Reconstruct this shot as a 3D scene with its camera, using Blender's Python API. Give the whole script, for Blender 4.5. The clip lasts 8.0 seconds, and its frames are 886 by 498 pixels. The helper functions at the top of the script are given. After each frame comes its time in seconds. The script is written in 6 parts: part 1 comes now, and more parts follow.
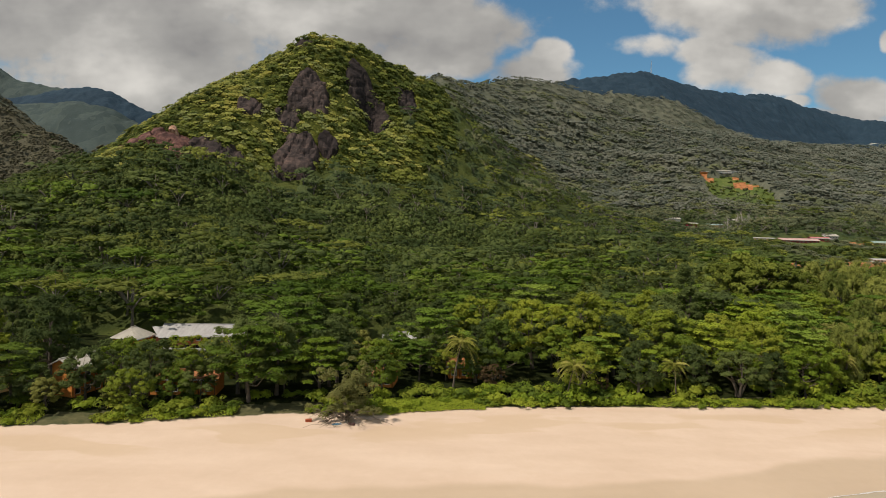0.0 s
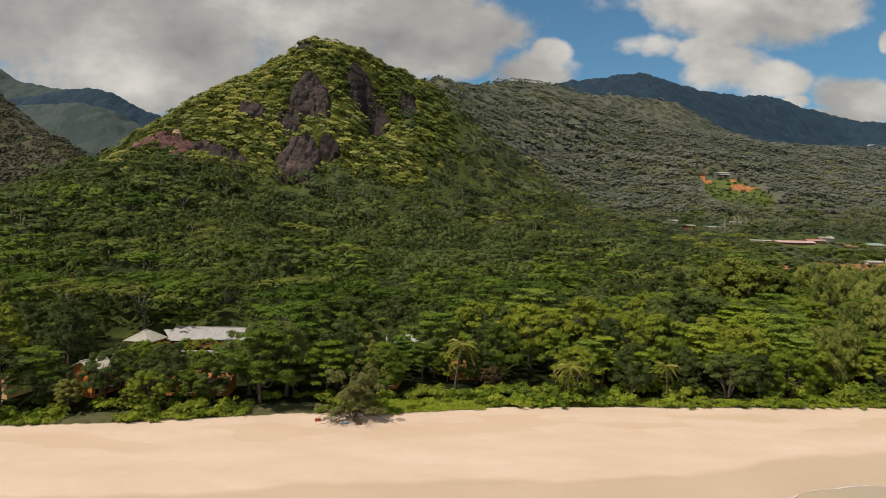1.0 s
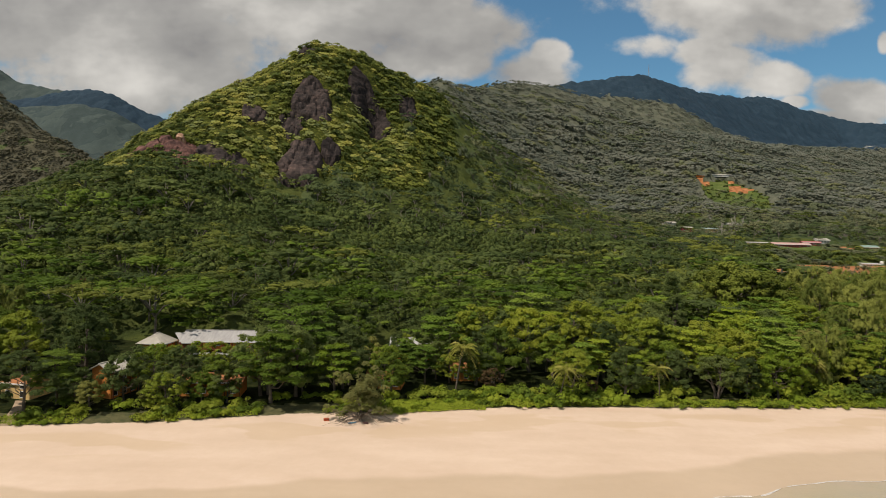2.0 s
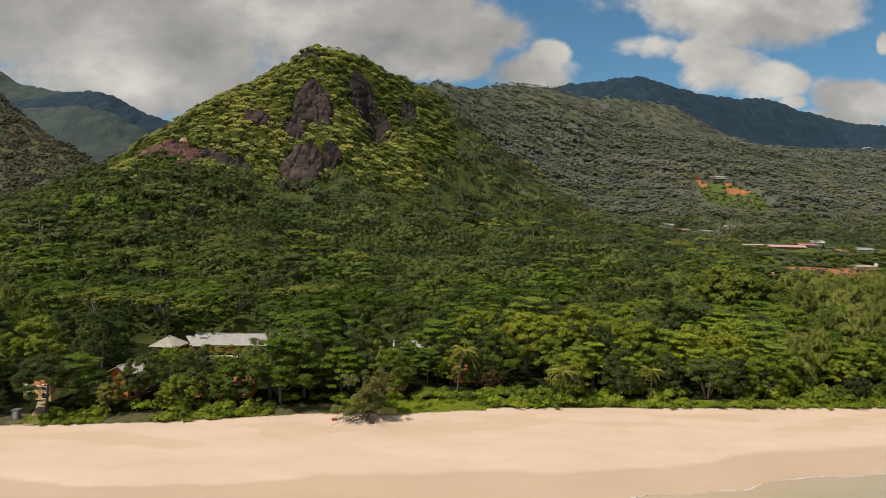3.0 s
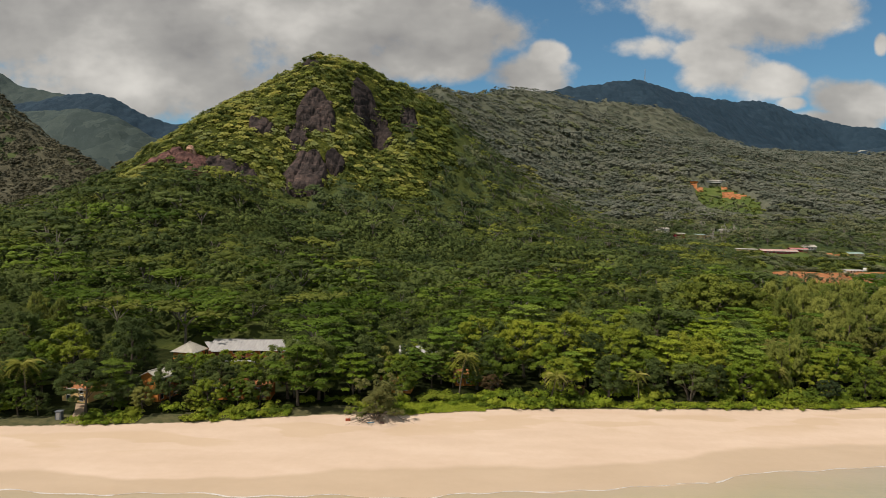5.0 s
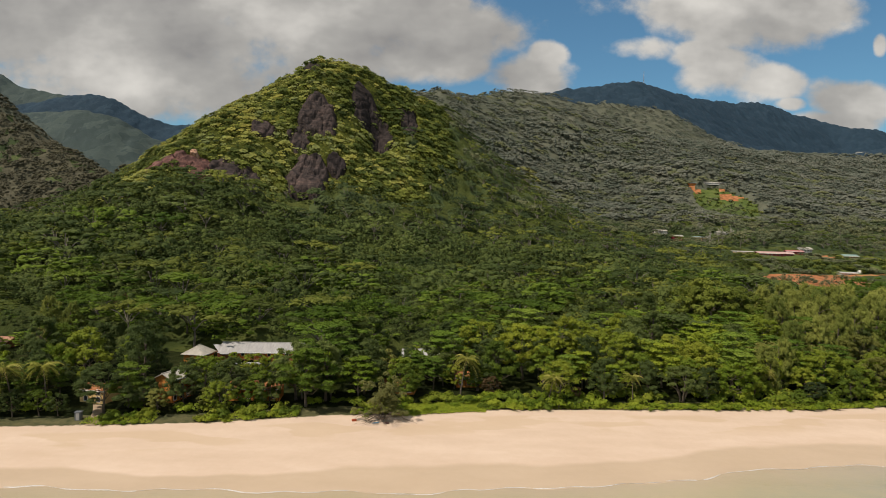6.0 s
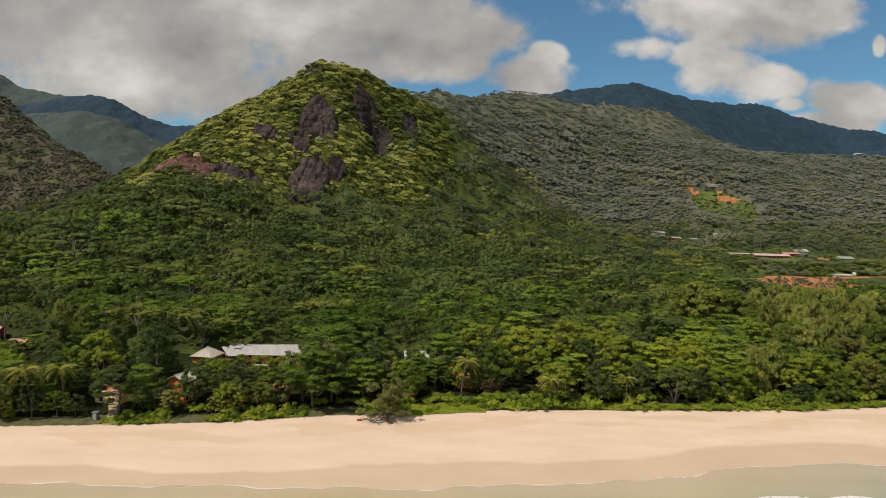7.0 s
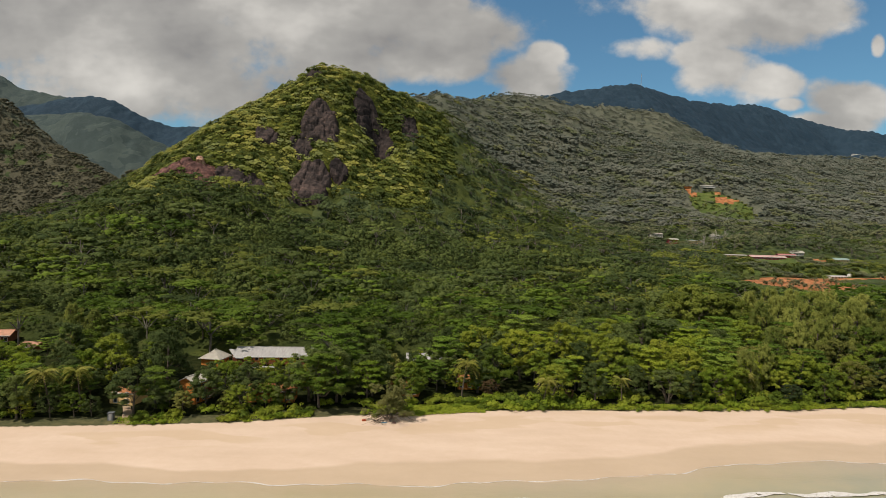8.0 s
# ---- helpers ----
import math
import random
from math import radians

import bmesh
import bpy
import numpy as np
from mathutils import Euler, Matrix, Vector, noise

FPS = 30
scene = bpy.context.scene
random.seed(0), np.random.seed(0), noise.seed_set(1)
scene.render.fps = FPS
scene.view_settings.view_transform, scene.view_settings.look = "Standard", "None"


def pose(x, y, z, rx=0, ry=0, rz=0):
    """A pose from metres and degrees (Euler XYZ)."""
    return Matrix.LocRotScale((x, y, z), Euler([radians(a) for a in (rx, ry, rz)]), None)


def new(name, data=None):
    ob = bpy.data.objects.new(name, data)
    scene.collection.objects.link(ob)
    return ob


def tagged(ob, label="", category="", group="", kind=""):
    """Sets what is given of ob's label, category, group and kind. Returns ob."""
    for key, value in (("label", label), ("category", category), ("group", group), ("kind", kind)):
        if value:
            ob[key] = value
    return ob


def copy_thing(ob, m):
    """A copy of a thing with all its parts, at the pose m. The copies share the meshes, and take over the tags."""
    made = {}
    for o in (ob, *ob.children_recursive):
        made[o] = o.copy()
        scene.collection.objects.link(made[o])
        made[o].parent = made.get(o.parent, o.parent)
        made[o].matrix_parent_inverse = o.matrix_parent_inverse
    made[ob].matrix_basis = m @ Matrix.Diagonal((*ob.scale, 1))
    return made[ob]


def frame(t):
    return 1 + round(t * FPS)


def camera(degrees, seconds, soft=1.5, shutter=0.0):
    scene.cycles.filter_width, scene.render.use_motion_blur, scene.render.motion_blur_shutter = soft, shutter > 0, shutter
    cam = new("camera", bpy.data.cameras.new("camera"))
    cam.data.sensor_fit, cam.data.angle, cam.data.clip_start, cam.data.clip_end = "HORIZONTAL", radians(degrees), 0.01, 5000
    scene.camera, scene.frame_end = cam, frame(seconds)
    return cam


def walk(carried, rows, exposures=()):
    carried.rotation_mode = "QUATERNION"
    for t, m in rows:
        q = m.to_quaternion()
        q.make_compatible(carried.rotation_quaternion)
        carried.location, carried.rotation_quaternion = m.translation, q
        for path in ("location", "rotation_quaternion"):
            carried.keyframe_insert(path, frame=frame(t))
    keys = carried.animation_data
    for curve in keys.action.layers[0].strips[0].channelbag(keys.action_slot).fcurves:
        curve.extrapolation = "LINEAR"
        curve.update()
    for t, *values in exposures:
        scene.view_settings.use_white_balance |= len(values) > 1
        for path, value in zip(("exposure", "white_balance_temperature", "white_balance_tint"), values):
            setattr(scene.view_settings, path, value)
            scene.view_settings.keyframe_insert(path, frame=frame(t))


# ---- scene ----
cam = camera(74.0, 8.0, soft=0.6)
METRES, EYE, TILT, LEAN, TURN = 40.0, 40.5, -2.0, -1.35, 0.0
ROWS = [
    (0.0, 0.0000, 0.0000, 0.0000, 0.000, 0.000, -0.000),
    (0.5, -0.0077, -0.0759, 0.0202, -0.021, 0.007, -0.020),
    (1.0, -0.0155, -0.1592, 0.0420, -0.049, 0.028, -0.020),
    (1.5, -0.0239, -0.2374, 0.0620, -0.083, 0.049, -0.010),
    (3.0, -0.0477, -0.4910, 0.1291, -0.174, 0.118, -0.000),
    (3.5, -0.0567, -0.5708, 0.1507, -0.202, 0.132, 0.010),
    (4.0, -0.0651, -0.6576, 0.1743, -0.229, 0.153, 0.010),
    (4.5, -0.0726, -0.7373, 0.1970, -0.257, 0.174, 0.010),
    (6.0, -0.1014, -0.9917, 0.2703, -0.362, 0.223, -0.030),
    (6.5, -0.1099, -1.0717, 0.2932, -0.382, 0.243, -0.050),
    (7.0, -0.1173, -1.1585, 0.3172, -0.417, 0.229, -0.060),
    (7.5, -0.1248, -1.2388, 0.3393, -0.452, 0.250, -0.030),
    (8.0, -0.1329, -1.3255, 0.3641, -0.480, 0.243, -0.020),
]
walk(cam, [(t, pose(0, 0, EYE, TILT, LEAN, TURN) @ pose(METRES * x, METRES * y, METRES * z, 90 + pitch, roll, yaw)) for t, x, y, z, yaw, pitch, roll in ROWS])


# ---- world, sun ----
SUN_TO = Vector((-0.47, -0.27, 0.84)).normalized()
sun_data = bpy.data.lights.new("sun", "SUN")
sun_data.energy, sun_data.angle, sun_data.color = 4.15, radians(0.6), (1.0, 0.895, 0.81)
sun = new("sun", sun_data)
sun.rotation_euler = (-SUN_TO).to_track_quat("-Z", "Y").to_euler()
sun.location = (-200, -100, 400)

world = bpy.data.worlds.new("sky")
scene.world = world
world.use_nodes = True


class Nodes:
    """Short hand for node trees."""

    def __init__(self, tree):
        self.tree = tree
        tree.nodes.clear()

    def add(self, kind, sets=(), **links):
        n = self.tree.nodes.new(kind)
        for k, v in dict(sets).items():
            n.inputs[k].default_value = v
        for k, v in links.items():
            self.wire(v, n.inputs[k.replace("_", " ")])
        return n

    def wire(self, a, b):
        self.tree.links.new(a, b)

    def math(self, op, a, b=None, c=None, clamp=False):
        n = self.tree.nodes.new("ShaderNodeMath")
        n.operation, n.use_clamp = op, clamp
        for i, v in enumerate((a, b, c)):
            if v is None:
                continue
            if isinstance(v, (int, float)):
                n.inputs[i].default_value = v
            else:
                self.wire(v, n.inputs[i])
        return n.outputs[0]

    def mix(self, fac, a, b, blend="MIX"):
        n = self.tree.nodes.new("ShaderNodeMix")
        n.data_type, n.blend_type = "RGBA", blend
        for i, v in ((0, fac), (6, a), (7, b)):
            if isinstance(v, (int, float)):
                n.inputs[i].default_value = v
            elif isinstance(v, tuple):
                n.inputs[i].default_value = (*v, 1.0)
            else:
                self.wire(v, n.inputs[i])
        return n.outputs[2]

    def range(self, v, a, b, c=0.0, d=1.0, smooth=True):
        n = self.tree.nodes.new("ShaderNodeMapRange")
        n.interpolation_type = "SMOOTHSTEP" if smooth else "LINEAR"
        self.wire(v, n.inputs[0])
        for i, x in enumerate((a, b, c, d)):
            n.inputs[i + 1].default_value = x
        return n.outputs[0]

    def noise(self, vec, scale, detail=4.0, rough=0.55, stretch=None):
        if stretch:
            m = self.tree.nodes.new("ShaderNodeMapping")
            m.inputs["Scale"].default_value = stretch
            self.wire(vec, m.inputs["Vector"])
            vec = m.outputs[0]
        n = self.tree.nodes.new("ShaderNodeTexNoise")
        n.inputs["Scale"].default_value, n.inputs["Detail"].default_value, n.inputs["Roughness"].default_value = scale, detail, rough
        self.wire(vec, n.inputs["Vector"])
        return n.outputs["Fac"]

    def ramp(self, fac, stops):
        n = self.tree.nodes.new("ShaderNodeValToRGB")
        el = n.color_ramp.elements
        while len(el) < len(stops):
            el.new(0.5)
        for e, (p, c) in zip(el, stops):
            e.position, e.color = p, (*c, 1.0)
        self.wire(fac, n.inputs[0])
        return n.outputs[0]


# cloud banks: u and v are the direction's slopes (x/y and z/y), then half sizes
CLOUDS = [
    (-0.690, 0.350, 0.180, 0.121), (-0.463, 0.337, 0.246, 0.112), (-0.255, 0.342, 0.228, 0.103), (-0.065, 0.347, 0.190, 0.084), (0.068, 0.341, 0.071, 0.058), (-0.633, 0.239, 0.142, 0.066),
    (-0.434, 0.253, 0.190, 0.080), (-0.216, 0.277, 0.152, 0.056), (-0.026, 0.287, 0.114, 0.040), (0.150, 0.265, 0.074, 0.040), (0.174, 0.294, 0.036, 0.028), (0.495, 0.381, 0.229, 0.058),
    (0.371, 0.381, 0.086, 0.042), (0.648, 0.379, 0.076, 0.042), (0.330, 0.317, 0.071, 0.023), (0.465, 0.280, 0.076, 0.042), (0.538, 0.258, 0.067, 0.036), (0.431, 0.307, 0.057, 0.028),
    (0.702, 0.234, 0.081, 0.040), (0.587, 0.229, 0.031, 0.012), (0.738, 0.334, 0.013, 0.021), (0.665, 0.199, 0.086, 0.024), (-0.690, 0.181, 0.114, 0.038), (-0.519, 0.204, 0.114, 0.042),
    (-0.280, 0.516, 0.596, 0.087), (0.503, 0.516, 0.317, 0.058),
]
w = Nodes(world.node_tree)
sky = w.tree.nodes.new("ShaderNodeTexSky")
sky.sky_type, sky.sun_disc = "NISHITA", False
sky.sun_elevation = math.asin(SUN_TO.z)
sky.sun_rotation = math.atan2(SUN_TO.x, SUN_TO.y)
sky.air_density, sky.dust_density, sky.ozone_density = 1.0, 0.6, 1.2
co = w.add("ShaderNodeTexCoord").outputs["Generated"]
sep = w.add("ShaderNodeSeparateXYZ", Vector=co)
ahead = w.math("MAXIMUM", sep.outputs[1], 0.02)
su, sv = w.math("DIVIDE", sep.outputs[0], ahead), w.math("DIVIDE", sep.outputs[2], ahead)
flat = w.add("ShaderNodeCombineXYZ", X=su, Y=sv).outputs[0]
puffs = w.noise(flat, 8.0, 8.0, 0.58, (1.0, 1.25, 1.0))
field = None
for cu, cv, ru, rv in CLOUDS:
    a = w.math("DIVIDE", w.math("SUBTRACT", su, cu), ru)
    b = w.math("DIVIDE", w.math("SUBTRACT", sv, cv), rv)
    one = w.math("SUBTRACT", 1.0, w.math("ADD", w.math("MULTIPLY", a, a), w.math("MULTIPLY", b, b)))
    field = one if field is None else w.math("SMOOTH_MAX", field, one, 0.25)
billow = w.noise(flat, 3.6, 3.0, 0.5, (1.0, 1.4, 1.0))
field = w.math("ADD", w.math("MAXIMUM", field, -1.8), w.math("ADD", w.math("MULTIPLY", w.math("SUBTRACT", puffs, 0.5), 3.4), w.math("MULTIPLY", w.math("SUBTRACT", billow, 0.5), 1.6)))
drift = w.noise(co, 2.6, 6.0, 0.55, (1.0, 1.0, 2.2))
round_about = w.range(drift, 0.40, 0.55)
inside = w.math("MULTIPLY", w.range(sep.outputs[1], 0.45, 0.6), w.range(sv, 0.75, 0.55))
cover = w.mix(inside, round_about, w.range(field, -0.35, 0.60))
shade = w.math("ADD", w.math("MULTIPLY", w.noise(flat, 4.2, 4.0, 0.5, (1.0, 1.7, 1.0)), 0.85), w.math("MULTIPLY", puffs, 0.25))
shade = w.math("ADD", shade, w.math("MULTIPLY", w.range(su, 0.06, 0.20), 0.09))
cloud = w.ramp(shade, [(0.42, (0.29, 0.275, 0.26)), (0.57, (0.42, 0.40, 0.37)), (0.74, (0.70, 0.665, 0.61))])
blue = w.mix(1.0, sky.outputs[0], (0.060, 0.090, 0.095), "MULTIPLY")
final = w.mix(w.math("MULTIPLY", cover, 0.96), blue, cloud)
back = w.add("ShaderNodeBackground", {"Strength": 1.0}, Color=final)
w.wire(back.outputs[0], w.add("ShaderNodeOutputWorld").inputs[0])


# ---- materials ----
def material(name):
    m = bpy.data.materials.new(name)
    m.use_nodes = True
    n = Nodes(m.node_tree)
    out = n.add("ShaderNodeOutputMaterial")
    return m, n, out


def surface(n, out, color, rough=0.8, metal=0.0, bump=None, strength=0.3, distance=0.1, spec=0.3):
    p = n.add("ShaderNodeBsdfPrincipled", {"Metallic": metal, "Specular IOR Level": spec})
    for key, v in (("Base Color", color), ("Roughness", rough)):
        if isinstance(v, tuple):
            p.inputs[key].default_value = (*v, 1.0)
        elif isinstance(v, (int, float)):
            p.inputs[key].default_value = v
        else:
            n.wire(v, p.inputs[key])
    if bump is not None:
        b = n.add("ShaderNodeBump", {"Strength": strength, "Distance": distance}, Height=bump)
        n.wire(b.outputs[0], p.inputs["Normal"])
    n.wire(p.outputs[0], out.inputs[0])
    return p


def foliage(name, dark, mid, light, through_part=0.26, clump=0.35, patch=0.02, swing=0.8, relief=0.0):
    """Leaves: tone by tree, by leaf, by clump and, gently, by stretch of land."""
    m, n, out = material(name)
    geo = n.add("ShaderNodeNewGeometry")
    tone = n.add("ShaderNodeAttribute")
    tone.attribute_name = "tone"
    obj = n.add("ShaderNodeObjectInfo")
    tree = n.math("FRACT", n.math("ADD", tone.outputs["Fac"], obj.outputs["Random"]))
    leaf = geo.outputs["Random Per Island"]
    where = n.noise(geo.outputs["Position"], clump, 3.0)
    broad = n.noise(geo.outputs["Position"], patch, 2.0)
    f = n.math("ADD", n.math("MULTIPLY", tree, 0.78), n.math("MULTIPLY", leaf, 0.14))
    f = n.math("ADD", f, n.math("MULTIPLY", n.math("SUBTRACT", where, 0.5), 0.55))
    f = n.math("ADD", f, n.math("MULTIPLY", n.math("SUBTRACT", broad, 0.5), swing))
    f = n.math("ADD", f, n.math("MULTIPLY", n.math("SUBTRACT", n.noise(geo.outputs["Position"], 1.7, 3.0, 0.65), 0.5), 0.5))
    f = n.math("ADD", f, 0.06)
    col = n.ramp(f, [(0.05, dark), (0.5, mid), (0.95, light)])
    p = n.add("ShaderNodeBsdfPrincipled", {"Roughness": 0.6, "Specular IOR Level": 0.07}, Base_Color=col)
    t = n.add("ShaderNodeBsdfTranslucent", Color=n.mix(0.5, col, light))
    if relief:
        sprigs = n.noise(geo.outputs["Position"], 1.3 / relief, 4.0, 0.7)
        b = n.add("ShaderNodeBump", {"Strength": 1.0, "Distance": relief}, Height=sprigs)
        n.wire(b.outputs[0], p.inputs["Normal"])
    mix = n.add("ShaderNodeMixShader", {"Fac": through_part})
    n.wire(p.outputs[0], mix.inputs[1])
    n.wire(t.outputs[0], mix.inputs[2])
    n.wire(mix.outputs[0], out.inputs[0])
    return m


def bark(name, a, b):
    m, n, out = material(name)
    pos = n.add("ShaderNodeNewGeometry").outputs["Position"]
    g = n.noise(pos, 5.0, 5.0, 0.6, (3.0, 3.0, 0.6))
    big = n.noise(pos, 0.8, 3.0)
    col = n.ramp(n.math("ADD", n.math("MULTIPLY", g, 0.6), n.math("MULTIPLY", big, 0.4)), [(0.35, a), (0.65, b)])
    surface(n, out, col, 0.9, bump=g, strength=0.6, distance=0.05)
    return m


def plain(name, color, rough=0.7, vary=0.15, scale=1.5, metal=0.0, stretch=None, spec=0.3):
    """Paint, plaster or sheet metal with stains and fine grain."""
    m, n, out = material(name)
    pos = n.add("ShaderNodeNewGeometry").outputs["Position"]
    a = n.noise(pos, scale, 5.0, 0.6, stretch)
    b = n.noise(pos, scale * 9, 3.0)
    f = n.math("ADD", n.math("MULTIPLY", a, 0.7), n.math("MULTIPLY", b, 0.3))
    lo, hi = tuple(c * (1 - vary) for c in color), tuple(min(1, c * (1 + vary)) for c in color)
    surface(n, out, n.ramp(f, [(0.35, lo), (0.65, hi)]), rough, metal, bump=b, strength=0.15, distance=0.02, spec=spec)
    return m


LEAF_BROAD = foliage("broad_leaves", (0.054, 0.085, 0.013), (0.144, 0.198, 0.020), (0.240, 0.264, 0.029))
LEAF_BRIGHT = foliage("bright_leaves", (0.076, 0.124, 0.012), (0.190, 0.255, 0.021), (0.280, 0.325, 0.031))
LEAF_LIME = foliage("lime_green_leaves", (0.100, 0.130, 0.012), (0.215, 0.250, 0.024), (0.320, 0.335, 0.036))
LEAF_TIER = foliage("tiered_leaves", (0.052, 0.091, 0.011), (0.113, 0.176, 0.021), (0.186, 0.251, 0.034), relief=0.5)
LEAF_COAST = foliage("coastal_tiered_leaves", (0.059, 0.100, 0.013), (0.131, 0.204, 0.024), (0.215, 0.283, 0.040))
LEAF_FEATHER = foliage("feathery_needles", (0.108, 0.134, 0.026), (0.205, 0.226, 0.046), (0.310, 0.320, 0.070), 0.2)
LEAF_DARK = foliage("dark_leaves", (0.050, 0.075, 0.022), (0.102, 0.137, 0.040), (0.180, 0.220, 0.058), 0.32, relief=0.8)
LEAF_DUSTY = foliage("olive_leaves", (0.070, 0.080, 0.018), (0.150, 0.155, 0.034), (0.240, 0.235, 0.058))
LEAF_BLUE = foliage("grey_green_leaves", (0.039, 0.060, 0.023), (0.078, 0.108, 0.040), (0.140, 0.172, 0.060), 0.3, relief=0.8)
LEAF_GOLD = foliage("golden_olive_leaves", (0.062, 0.078, 0.012), (0.124, 0.151, 0.022), (0.204, 0.229, 0.036))
LEAF_BROWN = foliage("dry_leaves", (0.060, 0.040, 0.018), (0.120, 0.080, 0.034), (0.190, 0.130, 0.060))
LEAF_PALM = foliage("palm_fronds", (0.100, 0.115, 0.015), (0.220, 0.225, 0.036), (0.320, 0.290, 0.074), 0.2)
# blue raised in woods, scrub, dark, slope and understorey leaves to imitate haze
LEAF_WOODS = foliage("woodland_leaves", (0.039, 0.058, 0.015), (0.113, 0.146, 0.033), (0.268, 0.291, 0.054), 0.36, 0.16, 0.012, relief=1.0)
LEAF_SLOPE = foliage("hillside_scrub", (0.202, 0.239, 0.092), (0.353, 0.365, 0.089), (0.416, 0.386, 0.083), 0.3, 0.10, 0.030, 1.5, relief=0.8)
# haze and cloud shadow are painted into this dark blue leaf colour
LEAF_RIDGE_SHADED = foliage("cloud_shaded_hazy_leaves", (0.021, 0.043, 0.062), (0.026, 0.050, 0.072), (0.032, 0.059, 0.082), 0.08, 0.10, 0.004, relief=2.0)
# leaf colour greyed and blued to imitate haze over the far slopes
LEAF_FAR_HAZE = foliage("haze_greyed_leaves", (0.134, 0.153, 0.110), (0.180, 0.193, 0.145), (0.233, 0.237, 0.175), 0.3, 0.30, 0.006, 1.3, relief=0.8)
# darker copy of the same: painted shade between the far crowns
LEAF_FAR_LOW = foliage("haze_greyed_leaves_shaded", (0.108, 0.120, 0.080), (0.156, 0.165, 0.112), (0.196, 0.200, 0.137), 0.3, 0.30, 0.006, relief=1.2)
# blue-green tint imitates haze on the distant ridges
LEAF_RIDGE_HAZE = foliage("haze_tinted_ridge_leaves", (0.046, 0.066, 0.062), (0.060, 0.082, 0.074), (0.078, 0.102, 0.088), 0.1, 0.10, 0.004, relief=2.0)
LEAF_HEATH = foliage("brown_green_leaves", (0.112, 0.107, 0.067), (0.143, 0.133, 0.084), (0.174, 0.162, 0.096), 0.3, 0.30, 0.02, relief=1.2)
LEAF_GREY = foliage("grey_olive_leaves", (0.130, 0.134, 0.042), (0.240, 0.240, 0.078), (0.340, 0.330, 0.120), 0.36)
# leaf colour darkened to the tone of shaded gaps under the crowns
LEAF_UNDER = foliage("understorey_leaves_darkened", (0.031, 0.044, 0.010), (0.060, 0.078, 0.019), (0.098, 0.115, 0.027), 0.14, 0.25, 0.02, relief=0.9)
# half-greyed leaf colour, a step toward the painted haze further off
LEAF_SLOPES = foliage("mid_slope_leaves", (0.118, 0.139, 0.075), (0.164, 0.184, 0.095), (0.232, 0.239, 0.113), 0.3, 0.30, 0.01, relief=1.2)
BARK = bark("bark", (0.060, 0.045, 0.032), (0.180, 0.145, 0.105))
BARK_GREY = bark("grey_bark", (0.10, 0.085, 0.065), (0.26, 0.23, 0.19))
BARK_PALE = bark("pale_dead_wood", (0.260, 0.230, 0.190), (0.480, 0.440, 0.380))

# sand: dry and pale, grey-brown where the sea wets it
SAND, n, out = material("beach_sand")
geo = n.add("ShaderNodeNewGeometry").outputs["Position"]
wet = n.add("ShaderNodeAttribute")
wet.attribute_name = "wet"
grain = n.noise(geo, 14.0, 4.0, 0.7)
dune = n.noise(geo, 0.10, 4.0, 0.5, (0.5, 1.6, 1.0))
trail = n.noise(geo, 0.45, 5.0, 0.65)
f = n.math("ADD", n.math("MULTIPLY", dune, 0.6), n.math("ADD", n.math("MULTIPLY", trail, 0.25), n.math("MULTIPLY", grain, 0.15)))
dry = n.ramp(f, [(0.34, (0.545, 0.408, 0.288)), (0.50, (0.585, 0.444, 0.320)), (0.66, (0.630, 0.488, 0.360))])
cusp = n.range(n.math("ADD", wet.outputs["Fac"], n.math("MULTIPLY", n.math("SUBTRACT", n.noise(geo, 0.16, 3.0, 0.5, (0.45, 1.0, 1.0)), 0.5), 0.10)), 0.42, 0.54)
col = n.mix(cusp, dry, n.ramp(f, [(0.36, (0.480, 0.360, 0.238)), (0.64, (0.530, 0.402, 0.272))]))
strand = n.add("ShaderNodeAttribute")
strand.attribute_name = "strand"
arc = n.range(n.noise(geo, 0.075, 3.0, 0.45, (0.55, 1.5, 1.0)), 0.50, 0.56)
arc = n.math("MULTIPLY", arc, n.math("MULTIPLY", n.range(strand.outputs["Fac"], 0.10, 0.16), n.range(strand.outputs["Fac"], 0.55, 0.35)))
col = n.mix(n.math("MULTIPLY", arc, 0.5), col, (0.50, 0.365, 0.225))
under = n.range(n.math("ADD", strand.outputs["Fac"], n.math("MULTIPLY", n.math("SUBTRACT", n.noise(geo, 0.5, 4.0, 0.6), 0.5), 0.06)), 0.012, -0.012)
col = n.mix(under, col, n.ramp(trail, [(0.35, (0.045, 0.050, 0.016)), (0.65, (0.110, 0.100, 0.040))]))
bumpy = n.math("ADD", n.math("MULTIPLY", trail, 1.0), n.math("MULTIPLY", grain, 0.15))
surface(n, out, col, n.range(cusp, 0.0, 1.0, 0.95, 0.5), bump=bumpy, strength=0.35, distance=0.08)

def brush(name, low, mid, high, scale=0.35, depth=2.0):
    """Low growth and litter under the trees."""
    m, n, out = material(name)
    geo = n.add("ShaderNodeNewGeometry").outputs["Position"]
    f = n.math("ADD", n.math("MULTIPLY", n.noise(geo, scale, 6.0, 0.65), 0.6), n.math("MULTIPLY", n.noise(geo, 0.02, 3.0), 0.4))
    surface(n, out, n.ramp(f, [(0.40, low), (0.51, mid), (0.64, high)]), 0.95, bump=f, strength=1.0, distance=depth, spec=0.05)
    return m


